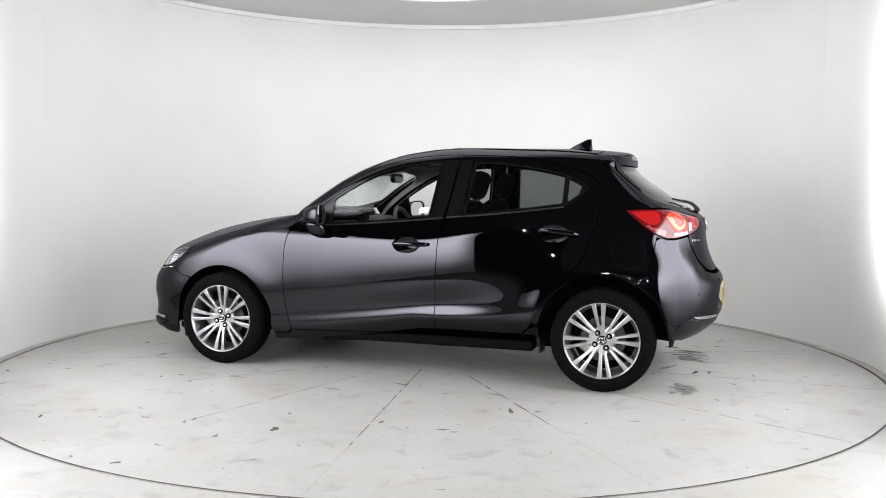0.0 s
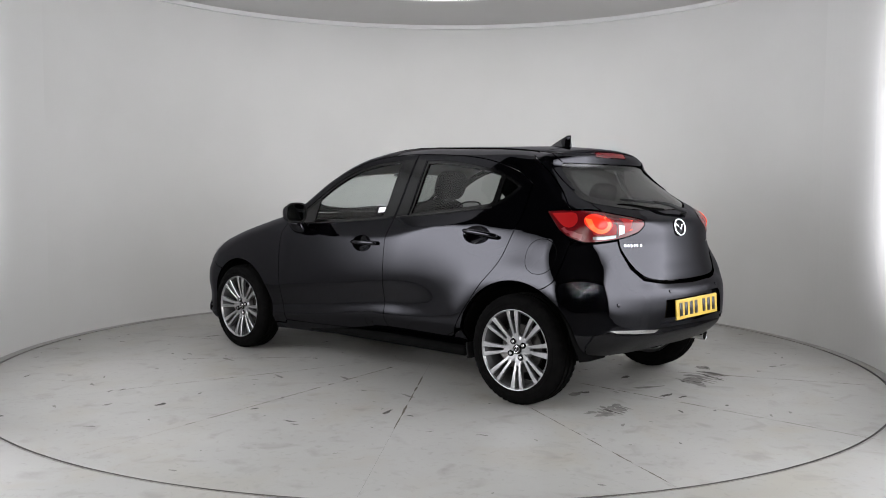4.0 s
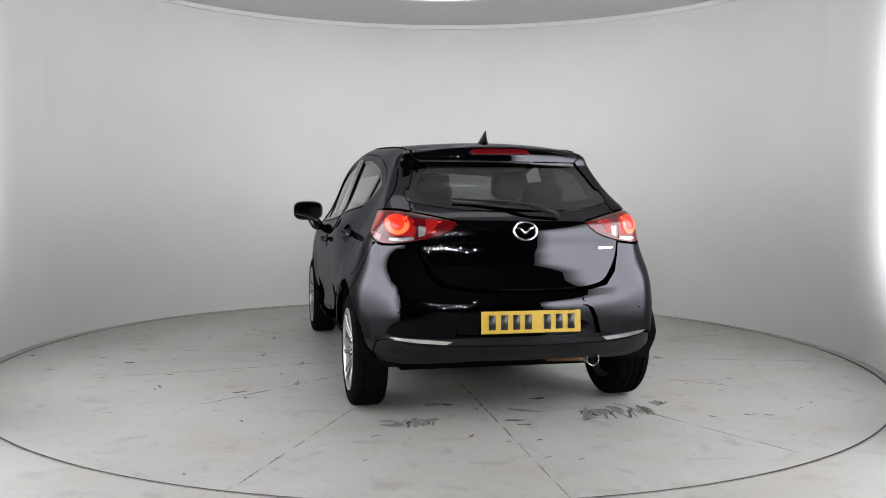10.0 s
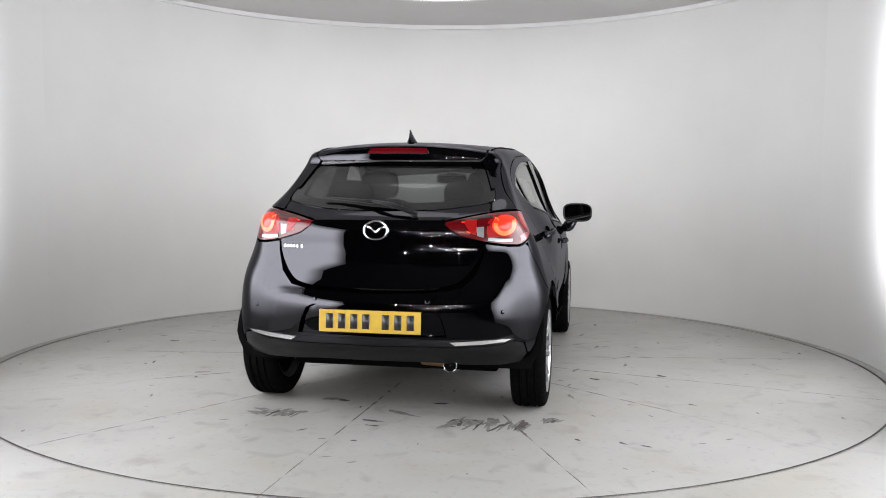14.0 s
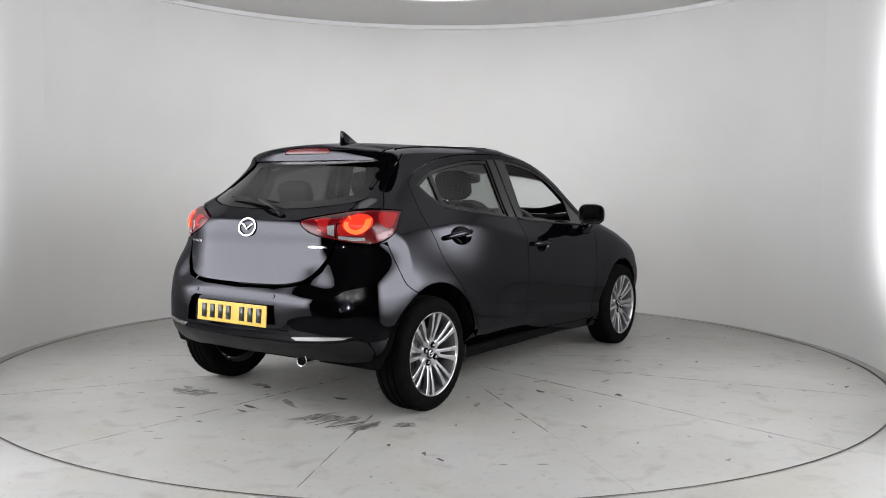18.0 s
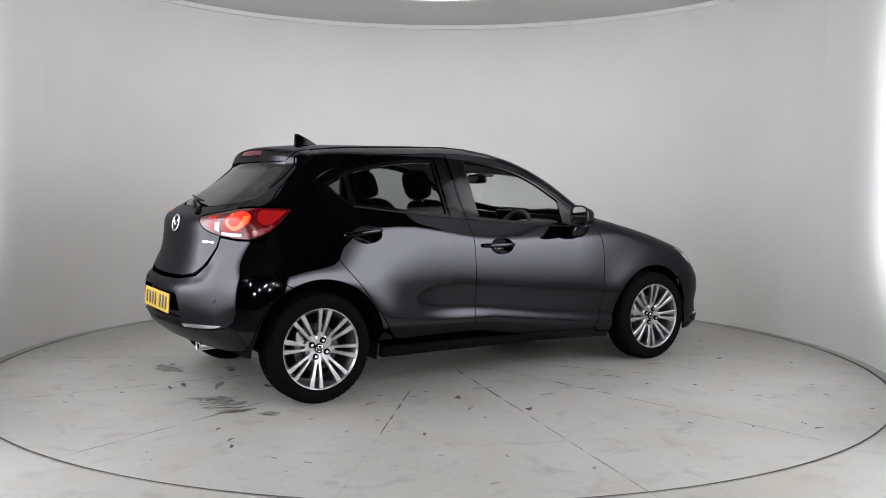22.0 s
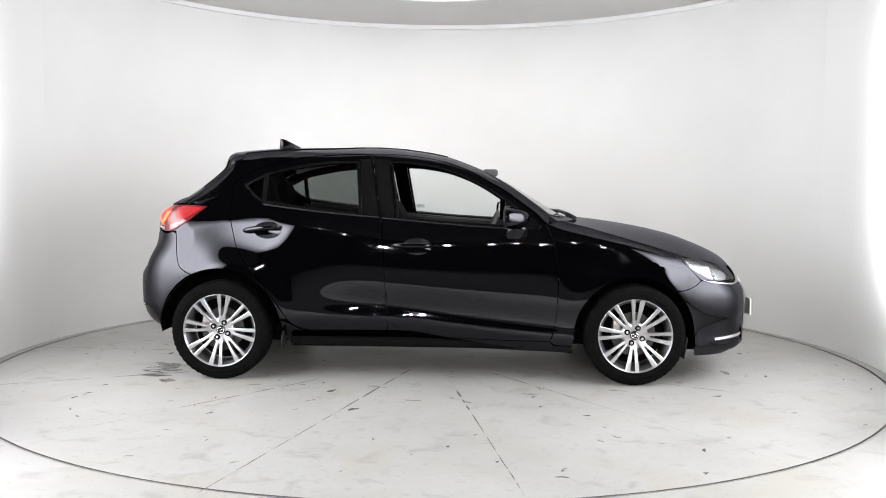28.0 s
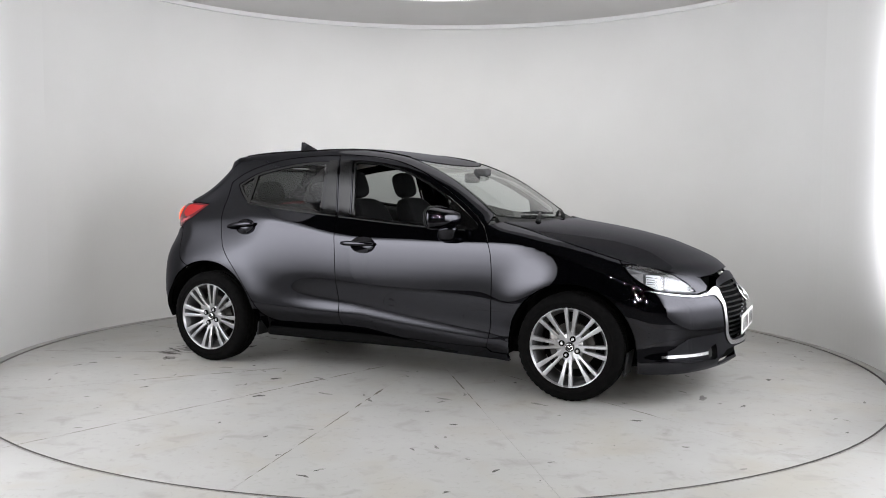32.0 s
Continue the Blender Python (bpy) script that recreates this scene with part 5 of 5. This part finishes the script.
# model lettering as plain bars
for y, w in ((0.505, 0.015), (0.484, 0.010), (0.465, 0.010), (0.446, 0.010), (0.427, 0.010), (0.400, 0.014)):
    b = carry("rear", [(y - w / 3, 0.894), (y + w / 3, 0.894), (y + w / 3, 0.906), (y - w / 3, 0.906)], "tail")
    sheet("letter_bar", "tail", b, CHROME, car, off=0.003, gap=0.0, rim=0.003, step=0.03, label="plain chrome bar of lettering")
b = carry("rear", [(-0.505, 0.894), (-0.412, 0.894), (-0.412, 0.903), (-0.505, 0.903)], "tail")
sheet("letter_bar", "tail", b, CHROME, car, off=0.003, gap=0.0, rim=0.003, step=0.03, label="plain chrome bar of lettering")


def plate(m, mat, name):
    bm = bmesh.new()
    box(bm, (0, 0, 0), (0.008, 0.52, 0.111), 0.003)
    for v in bm.verts:
        v.co = m @ v.co
    pl = part(name, bm, mat, car, "registration plate with plain bars", False)
    for y in (0.205, 0.142, 0.079, 0.018, -0.082, -0.145, -0.208):
        bm = bmesh.new()
        box(bm, (-0.0052, y, 0), (0.0012, 0.036, 0.074), 0.0)
        for v in bm.verts:
            v.co = m @ v.co
        part("plate_bar", bm, PLATE_INK, pl)
    return pl


plate(pose(spot("rear", (0.0, 0.541))[0].x + 0.004, 0, 0.541, 0, 4, 0), PLATE_YELLOW, "rear_plate")
plate(pose(spot("nose", (0.0, 0.425))[0].x + 0.006, 0, 0.425, 0, 0, 180), PLATE_WHITE, "front_plate")

# wipers
def wiper(name, pivot, elbow, tip_a, tip_b, up):
    up = Vector(up)
    bm = bmesh.new()
    a, e = Vector(pivot), Vector(elbow)
    tube(bm, [a - up * 0.01, a + up * 0.02], 0.018, 12)
    tube(bm, [a + up * 0.018, a + (e - a) * 0.5 + up * 0.032, e + up * 0.022], [0.014, 0.011, 0.007], 10)
    tube(bm, [Vector(tip_a) + up * 0.012, e + up * 0.016, Vector(tip_b) + up * 0.012], [0.005, 0.010, 0.005], 8)
    return part(name, bm, PLASTIC, car, "black wiper arm and blade")


pr = [spot("rear", q, 0.004) for q in ((-0.185, 1.062), (0.06, 1.118), (0.335, 1.140), (-0.10, 1.110))]
wiper("rear_wiper", pr[0][0], pr[1][0], pr[2][0], pr[3][0], pr[1][1])
for py, e, a, b in ((-0.42, (0.865, -0.15), (0.885, 0.06), (0.83, -0.36)), (0.10, (0.845, 0.32), (0.785, 0.54), (0.885, 0.14))):
    q = [spot("top", u, 0.002)[0] for u in ((0.945, py * 0.95), e, a, b)]
    wiper("front_wiper", q[0], q[1], q[2], q[3], Vector((0.25, 0, 0.5)))

# dark fins beside the rear window
for mirrored in (False, True):
    fin = joined(carry("rear", curve([(0.452, 1.356), (0.487, 1.30), (0.53, 1.205)]), "tail"), carry("rear", curve([(0.545, 1.205), (0.532, 1.29), (0.508, 1.39)]), "tail"))
    sheet("spoiler_fin", "tail", fin, PAINT, car, off=0.006, gap=0.0, rim=0.012, step=0.014, mirror=mirrored, label="gloss black fin beside the rear window")

# roof aerial
bm = bmesh.new()
rows = []
for k in range(9):
    u = k / 8
    x0, x1 = -0.905 - 0.155 * u ** 1.25, -1.095 + 0.008 * u
    z = 1.466 + 0.078 * u
    half = 0.034 * (1 - u) ** 2.2 + 0.006 * (1 - u) + 0.0022
    rows.append([bm.verts.new((x0 + (x1 - x0) * (0.5 - 0.5 * math.cos(math.pi * min(j, 12 - j) / 6)), half * math.sin(2 * math.pi * j / 12), z - 0.010 * (1 - u))) for j in range(12)])
for p, q in zip(rows, rows[1:]):
    for j in range(12):
        bm.faces.new((p[j], p[(j + 1) % 12], q[(j + 1) % 12], q[j]))
bm.faces.new(rows[-1])
bmesh.ops.recalc_face_normals(bm, faces=bm.faces)
part("aerial", bm, PAINT, car, "black shark-fin roof aerial")

# exhaust
bm = bmesh.new()
lathe(bm, [(0.030, 0.10), (0.0345, 0.0), (0.0345, -0.003), (0.0322, -0.004), (0.0312, 0.0), (0.030, 0.12)], 28, "x")
for v in bm.verts:
    v.co += Vector((-1.835, -0.385, 0.315))
part("exhaust_tip", bm, CHROME, car, "chrome exhaust tip")
bm = bmesh.new()
lathe(bm, [(0.002, 0.0), (0.0308, 0.0)], 24, "x")
for v in bm.verts:
    v.co += Vector((-1.828, -0.385, 0.315))
part("exhaust_bore", bm, DARK, car)
bm = bmesh.new()
tube(bm, [(-1.80, -0.385, 0.315), (-1.70, -0.36, 0.30), (-1.62, -0.20, 0.29)], 0.022, 10)
part("exhaust_pipe", bm, BRASS, car, "brownish exhaust pipe")

# recess behind the rear plate, underside, wheel arches
sheet("plate_recess", "tail", PLATE_HOLLOW, PAINT, car, off=-0.022, gap=-0.003, rim=0.004, step=0.03)
bm = bmesh.new()
box(bm, (0.05, 0, 0.245), (3.0, 1.16, 0.07), 0.02)
box(bm, (0.0, 0, 0.235), (1.72, 1.50, 0.06), 0.02)
box(bm, (1.50, 0, 0.21), (0.56, 1.16, 0.05), 0.02)
part("underside", bm, DARK, car, "black underside")
bm = bmesh.new()
box(bm, (-1.58, 0.25, 0.42), (0.30, 0.50, 0.14), 0.05)
part("silencer", bm, DARK, car, "dull black silencer box")
bm = bmesh.new()
box(bm, (-1.285, 0, 0.30), (0.09, 1.30, 0.09), 0.03)
part("rear_axle", bm, DARK, car)
for a, s in ((ARCH_R, 1), (ARCH_R, -1), (ARCH_F, 1), (ARCH_F, -1)):
    bm = bmesh.new()
    rows = []
    for k in range(29):
        w = radians(-4 + 188 * k / 28)
        r = a[2] - 0.004
        rows.append([bm.verts.new((a[0] + r2 * math.cos(w), s * y, a[1] + r2 * math.sin(w))) for r2, y in ((r, 0.835), (r, 0.80), (r + 0.02, 0.70), (r + 0.02, 0.54), (0.05, 0.52))])
    for p, q in zip(rows, rows[1:]):
        for j in range(4):
            bm.faces.new((p[j], p[j + 1], q[j + 1], q[j]))
    # trimmed to the body's own width
    for v in bm.verts:
        lim = float(side_at(np.array([v.co.x]), np.array([max(v.co.z, 0.26)]))[0]) - 0.012
        if abs(v.co.y) > lim and abs(v.co.y) > 0.75:
            v.co.y = math.copysign(lim, v.co.y)
    part("wheel_arch_liner", bm, DARK, car)


# ---- wheels ----
def wheel():
    w = new("wheel", None)
    w.parent = car
    w["label"] = "silver multi-spoke alloy wheel with a black tyre"
    bm = bmesh.new()
    T = 0.311
    prof = [(0.216, 0.078), (0.222, 0.088), (0.240, 0.093), (0.265, 0.0945), (0.285, 0.091), (0.298, 0.084), (0.306, 0.074), (T - 0.001, 0.060)]
    for g in (0.040, 0.0, -0.040):
        prof += [(T, g + 0.007), (T - 0.008, g + 0.005), (T - 0.008, g - 0.005), (T, g - 0.007)]
    prof += [(r, -y) for r, y in prof[:8][::-1]]
    rings = lathe(bm, prof, 150, "y")
    for k in (5, 6, 7, len(prof) - 6, len(prof) - 7, len(prof) - 8):
        for i, v in enumerate(rings[k]):
            if i % 3 == 0:
                v.co.x *= 0.984
                v.co.z *= 0.984
    bmesh.ops.recalc_face_normals(bm, faces=bm.faces)
    tyre = part("tyre", bm, RUBBER, w, "black rubber tyre")
    tyre.data.set_sharp_from_angle(angle=radians(35))
    # raised plain band on the side wall
    bm = bmesh.new()
    lathe(bm, [(0.252, 0.0937), (0.254, 0.0958), (0.262, 0.0962), (0.264, 0.0942)], 96, "y")
    part("sidewall_band", bm, RUBBER, w)
    bm = bmesh.new()
    lathe(bm, [(0.218, 0.079), (0.2265, 0.090), (0.2272, 0.0925), (0.2255, 0.0940), (0.2215, 0.090), (0.216, 0.079)], 96, "y")
    part("rim", bm, ALLOY, w)
    bm = bmesh.new()
    lathe(bm, [(0.2165, 0.081), (0.203, 0.062), (0.196, 0.0), (0.205, -0.08), (0.215, -0.085)], 72, "y")
    part("barrel", bm, BARREL, w, "dark inner rim")
    bm = bmesh.new()
    lathe(bm, [(0.002, 0.058), (0.030, 0.058), (0.046, 0.0605), (0.070, 0.0600), (0.082, 0.053), (0.084, 0.030), (0.070, 0.0)], 64, "y")
    part("hub", bm, ALLOY, w)
    # spokes, in eight pairs
    made = None
    for k in range(16):
        pair, s = k // 2, (1 if k % 2 else -1)
        if k < 2:
            bm = bmesh.new()
            rows = []
            for j in range(9):
                u = j / 8
                r = 0.054 + 0.169 * u
                mid = s * (0.0088 + 0.0215 * u)
                half = 0.0066 + (0.0052 if s > 0 else 0.0085) * u ** 1.5
                f = 0.0595 + 0.014 * math.sin(u * 1.9) + 0.016 * u
                d = 0.026
                cr = 0.0022
                rows.append([bm.verts.new((mid + x, y, r)) for x, y in ((-half, f - d), (-half - 0.001, f - cr), (-half + cr, f), (half - cr, f), (half + 0.001, f - cr), (half, f - d))])
            for p, q in zip(rows, rows[1:]):
                for j in range(6):
                    bm.faces.new((p[j], p[(j + 1) % 6], q[(j + 1) % 6], q[j]))
            bm.faces.new(rows[0])
            bm.faces.new(rows[-1])
            bmesh.ops.recalc_face_normals(bm, faces=bm.faces)
            ob = part("spoke", bm, ALLOY, w)
            ob.data.set_sharp_from_angle(angle=radians(30))
            made = made or {}
            made[s] = ob.data
        else:
            ob = new("spoke", made[s])
            ob.parent = w
        ob.matrix_local = Matrix.Rotation(radians(45 * pair), 4, "Y")
    # each pair springs from one root
    root = None
    for k in range(8):
        if root is None:
            bm = bmesh.new()
            rows = []
            for j in range(7):
                u = j / 6
                r = 0.036 + 0.054 * u
                half = 0.0180 + 0.0055 * u - 0.012 * max(0, u - 0.8) / 0.2 * 0.4
                f = 0.0590 + 0.0075 * math.sin(u * 1.2)
                rows.append([bm.verts.new((x, y, r)) for x, y in ((-half, f - 0.026), (-half - 0.001, f - 0.004), (-half + 0.005, f), (half - 0.005, f), (half + 0.001, f - 0.004), (half, f - 0.026))])
            for p, q in zip(rows, rows[1:]):
                for j in range(6):
                    bm.faces.new((p[j], p[(j + 1) % 6], q[(j + 1) % 6], q[j]))
            bm.faces.new(rows[0])
            bm.faces.new(rows[-1])
            bmesh.ops.recalc_face_normals(bm, faces=bm.faces)
            ob = part("spoke_root", bm, ALLOY, w)
            ob.data.set_sharp_from_angle(angle=radians(30))
            root = ob.data
        else:
            ob = new("spoke_root", root)
            ob.parent = w
        ob.matrix_local = Matrix.Rotation(radians(45 * k), 4, "Y")
    for k in range(4):
        c = Matrix.Rotation(radians(90 * k - 19), 3, "Y") @ Vector((0.050, 0, 0))
        bm = bmesh.new()
        lathe(bm, [(0.002, 0.0705), (0.0085, 0.0705), (0.0100, 0.0685), (0.0100, 0.052)], 6, "y")
        for v in bm.verts:
            v.co += c
        part("wheel_nut", bm, CHROME, w, "", False)
        bm = bmesh.new()
        lathe(bm, [(0.0095, 0.0640), (0.0165, 0.0688), (0.0182, 0.0600)], 18, "y")
        for v in bm.verts:
            v.co += c
        part("nut_seat", bm, DARK, w)
    bm = bmesh.new()
    lathe(bm, [(0.001, 0.0665), (0.023, 0.0665), (0.027, 0.065), (0.028, 0.057)], 36, "y")
    part("cap", bm, GLOSS_BLACK, w, "black centre cap")
    badge("cap_badge", Vector((0, 0.0675, 0)), Vector((0, 1, 0)), 0.021, 0.017, CHROME, w)
    bm = bmesh.new()
    lathe(bm, [(0.06, 0.012), (0.135, 0.012), (0.135, -0.008), (0.06, -0.008)], 48, "y")
    part("brake_disc", bm, ROTOR, w, "steel brake disc", False)
    bm = bmesh.new()
    lathe(bm, [(0.002, 0.0), (0.06, 0.0), (0.07, -0.03), (0.19, -0.05)], 32, "y")
    part("back_plate", bm, DARK, w)
    bm = bmesh.new()
    box(bm, (0.105, 0.005, 0.03), (0.06, 0.05, 0.11), 0.012)
    part("caliper", bm, STEEL, w)
    return w


first = wheel()
TURNS = {(-1, 1): 50.5, (-1, -1): -7.4, (1, 1): 41.0, (1, -1): -3.4}
for (fx, s), turn in TURNS.items():
    m = Matrix.Translation((1.285 * fx, s * 0.7475, 0.311)) @ (Matrix.Identity(4) if s > 0 else Matrix.Rotation(math.pi, 4, "Z")) @ Matrix.Rotation(radians(turn), 4, "Y")
    if (fx, s) == (-1, 1):
        first.matrix_basis = m
    else:
        copy_thing(first, m)

# ---- cabin ----
def seat(x, y, wide):
    s = new("seat", None)
    s.parent = car
    s["label"] = "black cloth front seat"
    lean = Matrix.Rotation(radians(-18), 3, "Y")

    def wings(q):
        return Vector((q.x + 0.25 * q.y * q.y / max(wide, 0.1) , q.y * (1 - 0.25 * max(q.z, 0)), q.z))
    bm = bmesh.new()
    rounded(bm, (x, y, 0.56), (0.25, wide, 0.075), 0.5, 0.5)
    part("cushion", bm, CLOTH, s)
    bm = bmesh.new()
    rounded(bm, (x - 0.31, y, 0.84), (0.075, wide, 0.30), 0.55, 0.5, 18, 28, lean, wings)
    part("backrest", bm, CLOTH, s)
    bm = bmesh.new()
    rounded(bm, (x - 0.425, y, 1.225), (0.052, 0.125, 0.095), 0.6, 0.6, 16, 24, lean)
    part("headrest", bm, CLOTH, s)
    for d in (-0.05, 0.05):
        bm = bmesh.new()
        tube(bm, [(x - 0.425, y + d, 1.16), (x - 0.39, y + d, 1.06)], 0.006, 8)
        part("headrest_post", bm, CHROME, s, "bright steel post")
    return s


for y in (0.36, -0.36):
    seat(0.028, y, 0.235)
bench = new("rear_seat", None)
bench.parent = car
bench["label"] = "black cloth rear bench seat"
bm = bmesh.new()
rounded(bm, (-0.72, 0, 0.58), (0.26, 0.60, 0.08), 0.4, 0.4)
part("cushion", bm, CLOTH, bench)
bm = bmesh.new()
rounded(bm, (-1.02, 0, 0.82), (0.08, 0.59, 0.27), 0.45, 0.4, 16, 32, Matrix.Rotation(radians(-22), 3, "Y"))
part("backrest", bm, CLOTH, bench)
for y in (0.34, -0.34):
    bm = bmesh.new()
    rounded(bm, (-1.12, y, 1.165), (0.050, 0.125, 0.080), 0.6, 0.6, 14, 24, Matrix.Rotation(radians(-15), 3, "Y"))
    part("headrest", bm, CLOTH, bench)
    for d in (-0.05, 0.05):
        bm = bmesh.new()
        tube(bm, [(-1.12, y + d, 1.10), (-1.10, y + d, 1.02)], 0.006, 8)
        part("headrest_post", bm, CHROME, bench, "bright steel post")

bm = bmesh.new()
rounded(bm, (0.80, 0, 0.80), (0.26, 0.70, 0.15), 0.5, 0.3, 14, 40, None, lambda q: Vector((q.x, q.y, q.z - 0.10 * max(0, -q.x) * 1.5)))
part("dashboard", bm, TRIM, car, "black dashboard")
bm = bmesh.new()
rounded(bm, (0.60, -0.36, 0.945), (0.11, 0.17, 0.05), 0.7, 0.6)
part("instrument_hood", bm, TRIM, car)
bm = bmesh.new()
box(bm, (0.585, 0.0, 1.0), (0.02, 0.20, 0.11), 0.008, Matrix.Rotation(radians(-12), 3, "Y"))
part("screen", bm, GLOSS_BLACK, car, "dark centre screen", False)
steer = new("steering_wheel", None)
steer.parent = car
steer["label"] = "black three-spoke steering wheel"
steer.matrix_basis = pose(0.375, -0.36, 0.885, 0, -66, 0)
bm = bmesh.new()
tube(bm, [(0.178 * math.cos(2 * math.pi * k / 40), 0.178 * math.sin(2 * math.pi * k / 40), 0) for k in range(41)], 0.015, 10, False)
part("steering_rim", bm, TRIM, steer)
bm = bmesh.new()
rounded(bm, (0, 0, -0.02), (0.07, 0.075, 0.03), 0.7, 0.7)
part("boss", bm, TRIM, steer)
for w in (90, -90, 180):
    bm = bmesh.new()
    d = Vector((math.cos(radians(w)), math.sin(radians(w)), 0))
    tube(bm, [d * 0.05 + Vector((0, 0, -0.02)), d * 0.172], [0.018, 0.012], 8)
    part("steering_spoke", bm, TRIM, steer)
bm = bmesh.new()
rounded(bm, (0.325, 0, 1.275), (0.018, 0.115, 0.034), 0.5, 0.6)
part("rear_view_mirror", bm, GLOSS_BLACK, car, "black rear-view mirror")
bm = bmesh.new()
box(bm, (0.40, 0, 1.315), (0.10, 0.09, 0.05), 0.015)
part("camera_box", bm, TRIM, car)
# linings
sheet("roof_lining", "top", both([(min(max(a, -1.15), 0.22), b * 0.985) for a, b in roof_half]), LINING, car, off=-0.03, gap=0.0, rim=0.004, step=0.06, label="pale grey roof lining")
for mirrored in (False, True):
    fd, rd = DOORS[mirrored]
    sheet("door_trim", "side", joined(line((-0.22, 0.36), (0.72, 0.36)), line((0.74, 0.90), (0.62, 0.945)), line((0.60, 0.945), (-0.24, 0.995))), TRIM, fd, off=-0.075, gap=0.0, rim=0.01, step=0.05, mirror=mirrored, label="black inner door trim")
    sheet("door_trim", "side", joined(line((-0.80, 0.40), (-0.28, 0.36)), line((-0.31, 1.00), (-1.05, 1.08)), [(-1.12, 0.80)]), TRIM, rd, off=-0.075, gap=0.0, rim=0.01, step=0.05, mirror=mirrored, label="black inner door trim")
    sheet("pillar_lining", "side", joined([(a, b + 0.020) for a, b in DOOR_HEAD if a > -1.1][::-1], [(a, b - 0.014) for a, b in DOOR_HEAD if a > -1.1]), LINING, car, off=-0.03, gap=0.0, rim=0.01, step=0.05, mirror=mirrored, label="pale pillar lining")
    sheet("window_ledge", "side", joined([(-1.0, 1.09), (-0.45, 1.03), (-0.2, 1.008), (0.2, 0.978), (0.66, 0.955)], [(0.66, 0.93), (0.2, 0.95), (-0.2, 0.985), (-1.0, 1.06)]), TRIM, car, off=-0.05, gap=0.0, rim=0.01, step=0.05, mirror=mirrored)
    sheet("inner_rear_pillar", "side", joined([(-1.16, 1.24), (-1.20, 1.36), (-1.33, 1.27), (-1.48, 1.12), (-1.40, 0.75), (-1.20, 0.72), (-1.22, 1.05)]), TRIM, car, off=-0.06, gap=0.0, rim=0.01, step=0.05, mirror=mirrored)
bm = bmesh.new()
box(bm, (-1.38, 0, 0.98), (0.42, 1.05, 0.03), 0.01)
part("parcel_shelf", bm, TRIM, car, "black parcel shelf")
bm = bmesh.new()
box(bm, (0.0, 0, 0.30), (2.6, 1.36, 0.05), 0.02)
box(bm, (1.0, 0, 0.62), (0.06, 1.36, 0.66), 0.02)
box(bm, (-1.55, 0, 0.62), (0.04, 1.20, 0.62), 0.02)
part("floor_pan", bm, DARK, car)
bm = bmesh.new()
box(bm, (1.45, 0, 0.52), (0.8, 1.05, 0.40), 0.05)
part("engine_bay", bm, DARK, car)


def motions():
    ANGLES = [161.69, 149.84, 137.98, 126.13, 114.27, 102.43, 90.60, 78.79, 67.01, 55.26, 43.55, 31.87, 20.24, 8.65, -2.89, -14.30, -25.90]
    angle = lambda t: float(np.interp(t, np.arange(0, 33, 2), ANGLES))
    rows_disc, rows_car = [], []
    for t in range(0, 33):
        a = angle(t)
        turn = Matrix.Rotation(radians(a), 4, "Z")
        rows_disc.append((float(t), turn))
        rows_car.append((float(t), turn @ Matrix.Translation((-0.009, -0.063, 0.0))))
    walk(turntable, rows_disc)
    walk(car, rows_car)


motions()
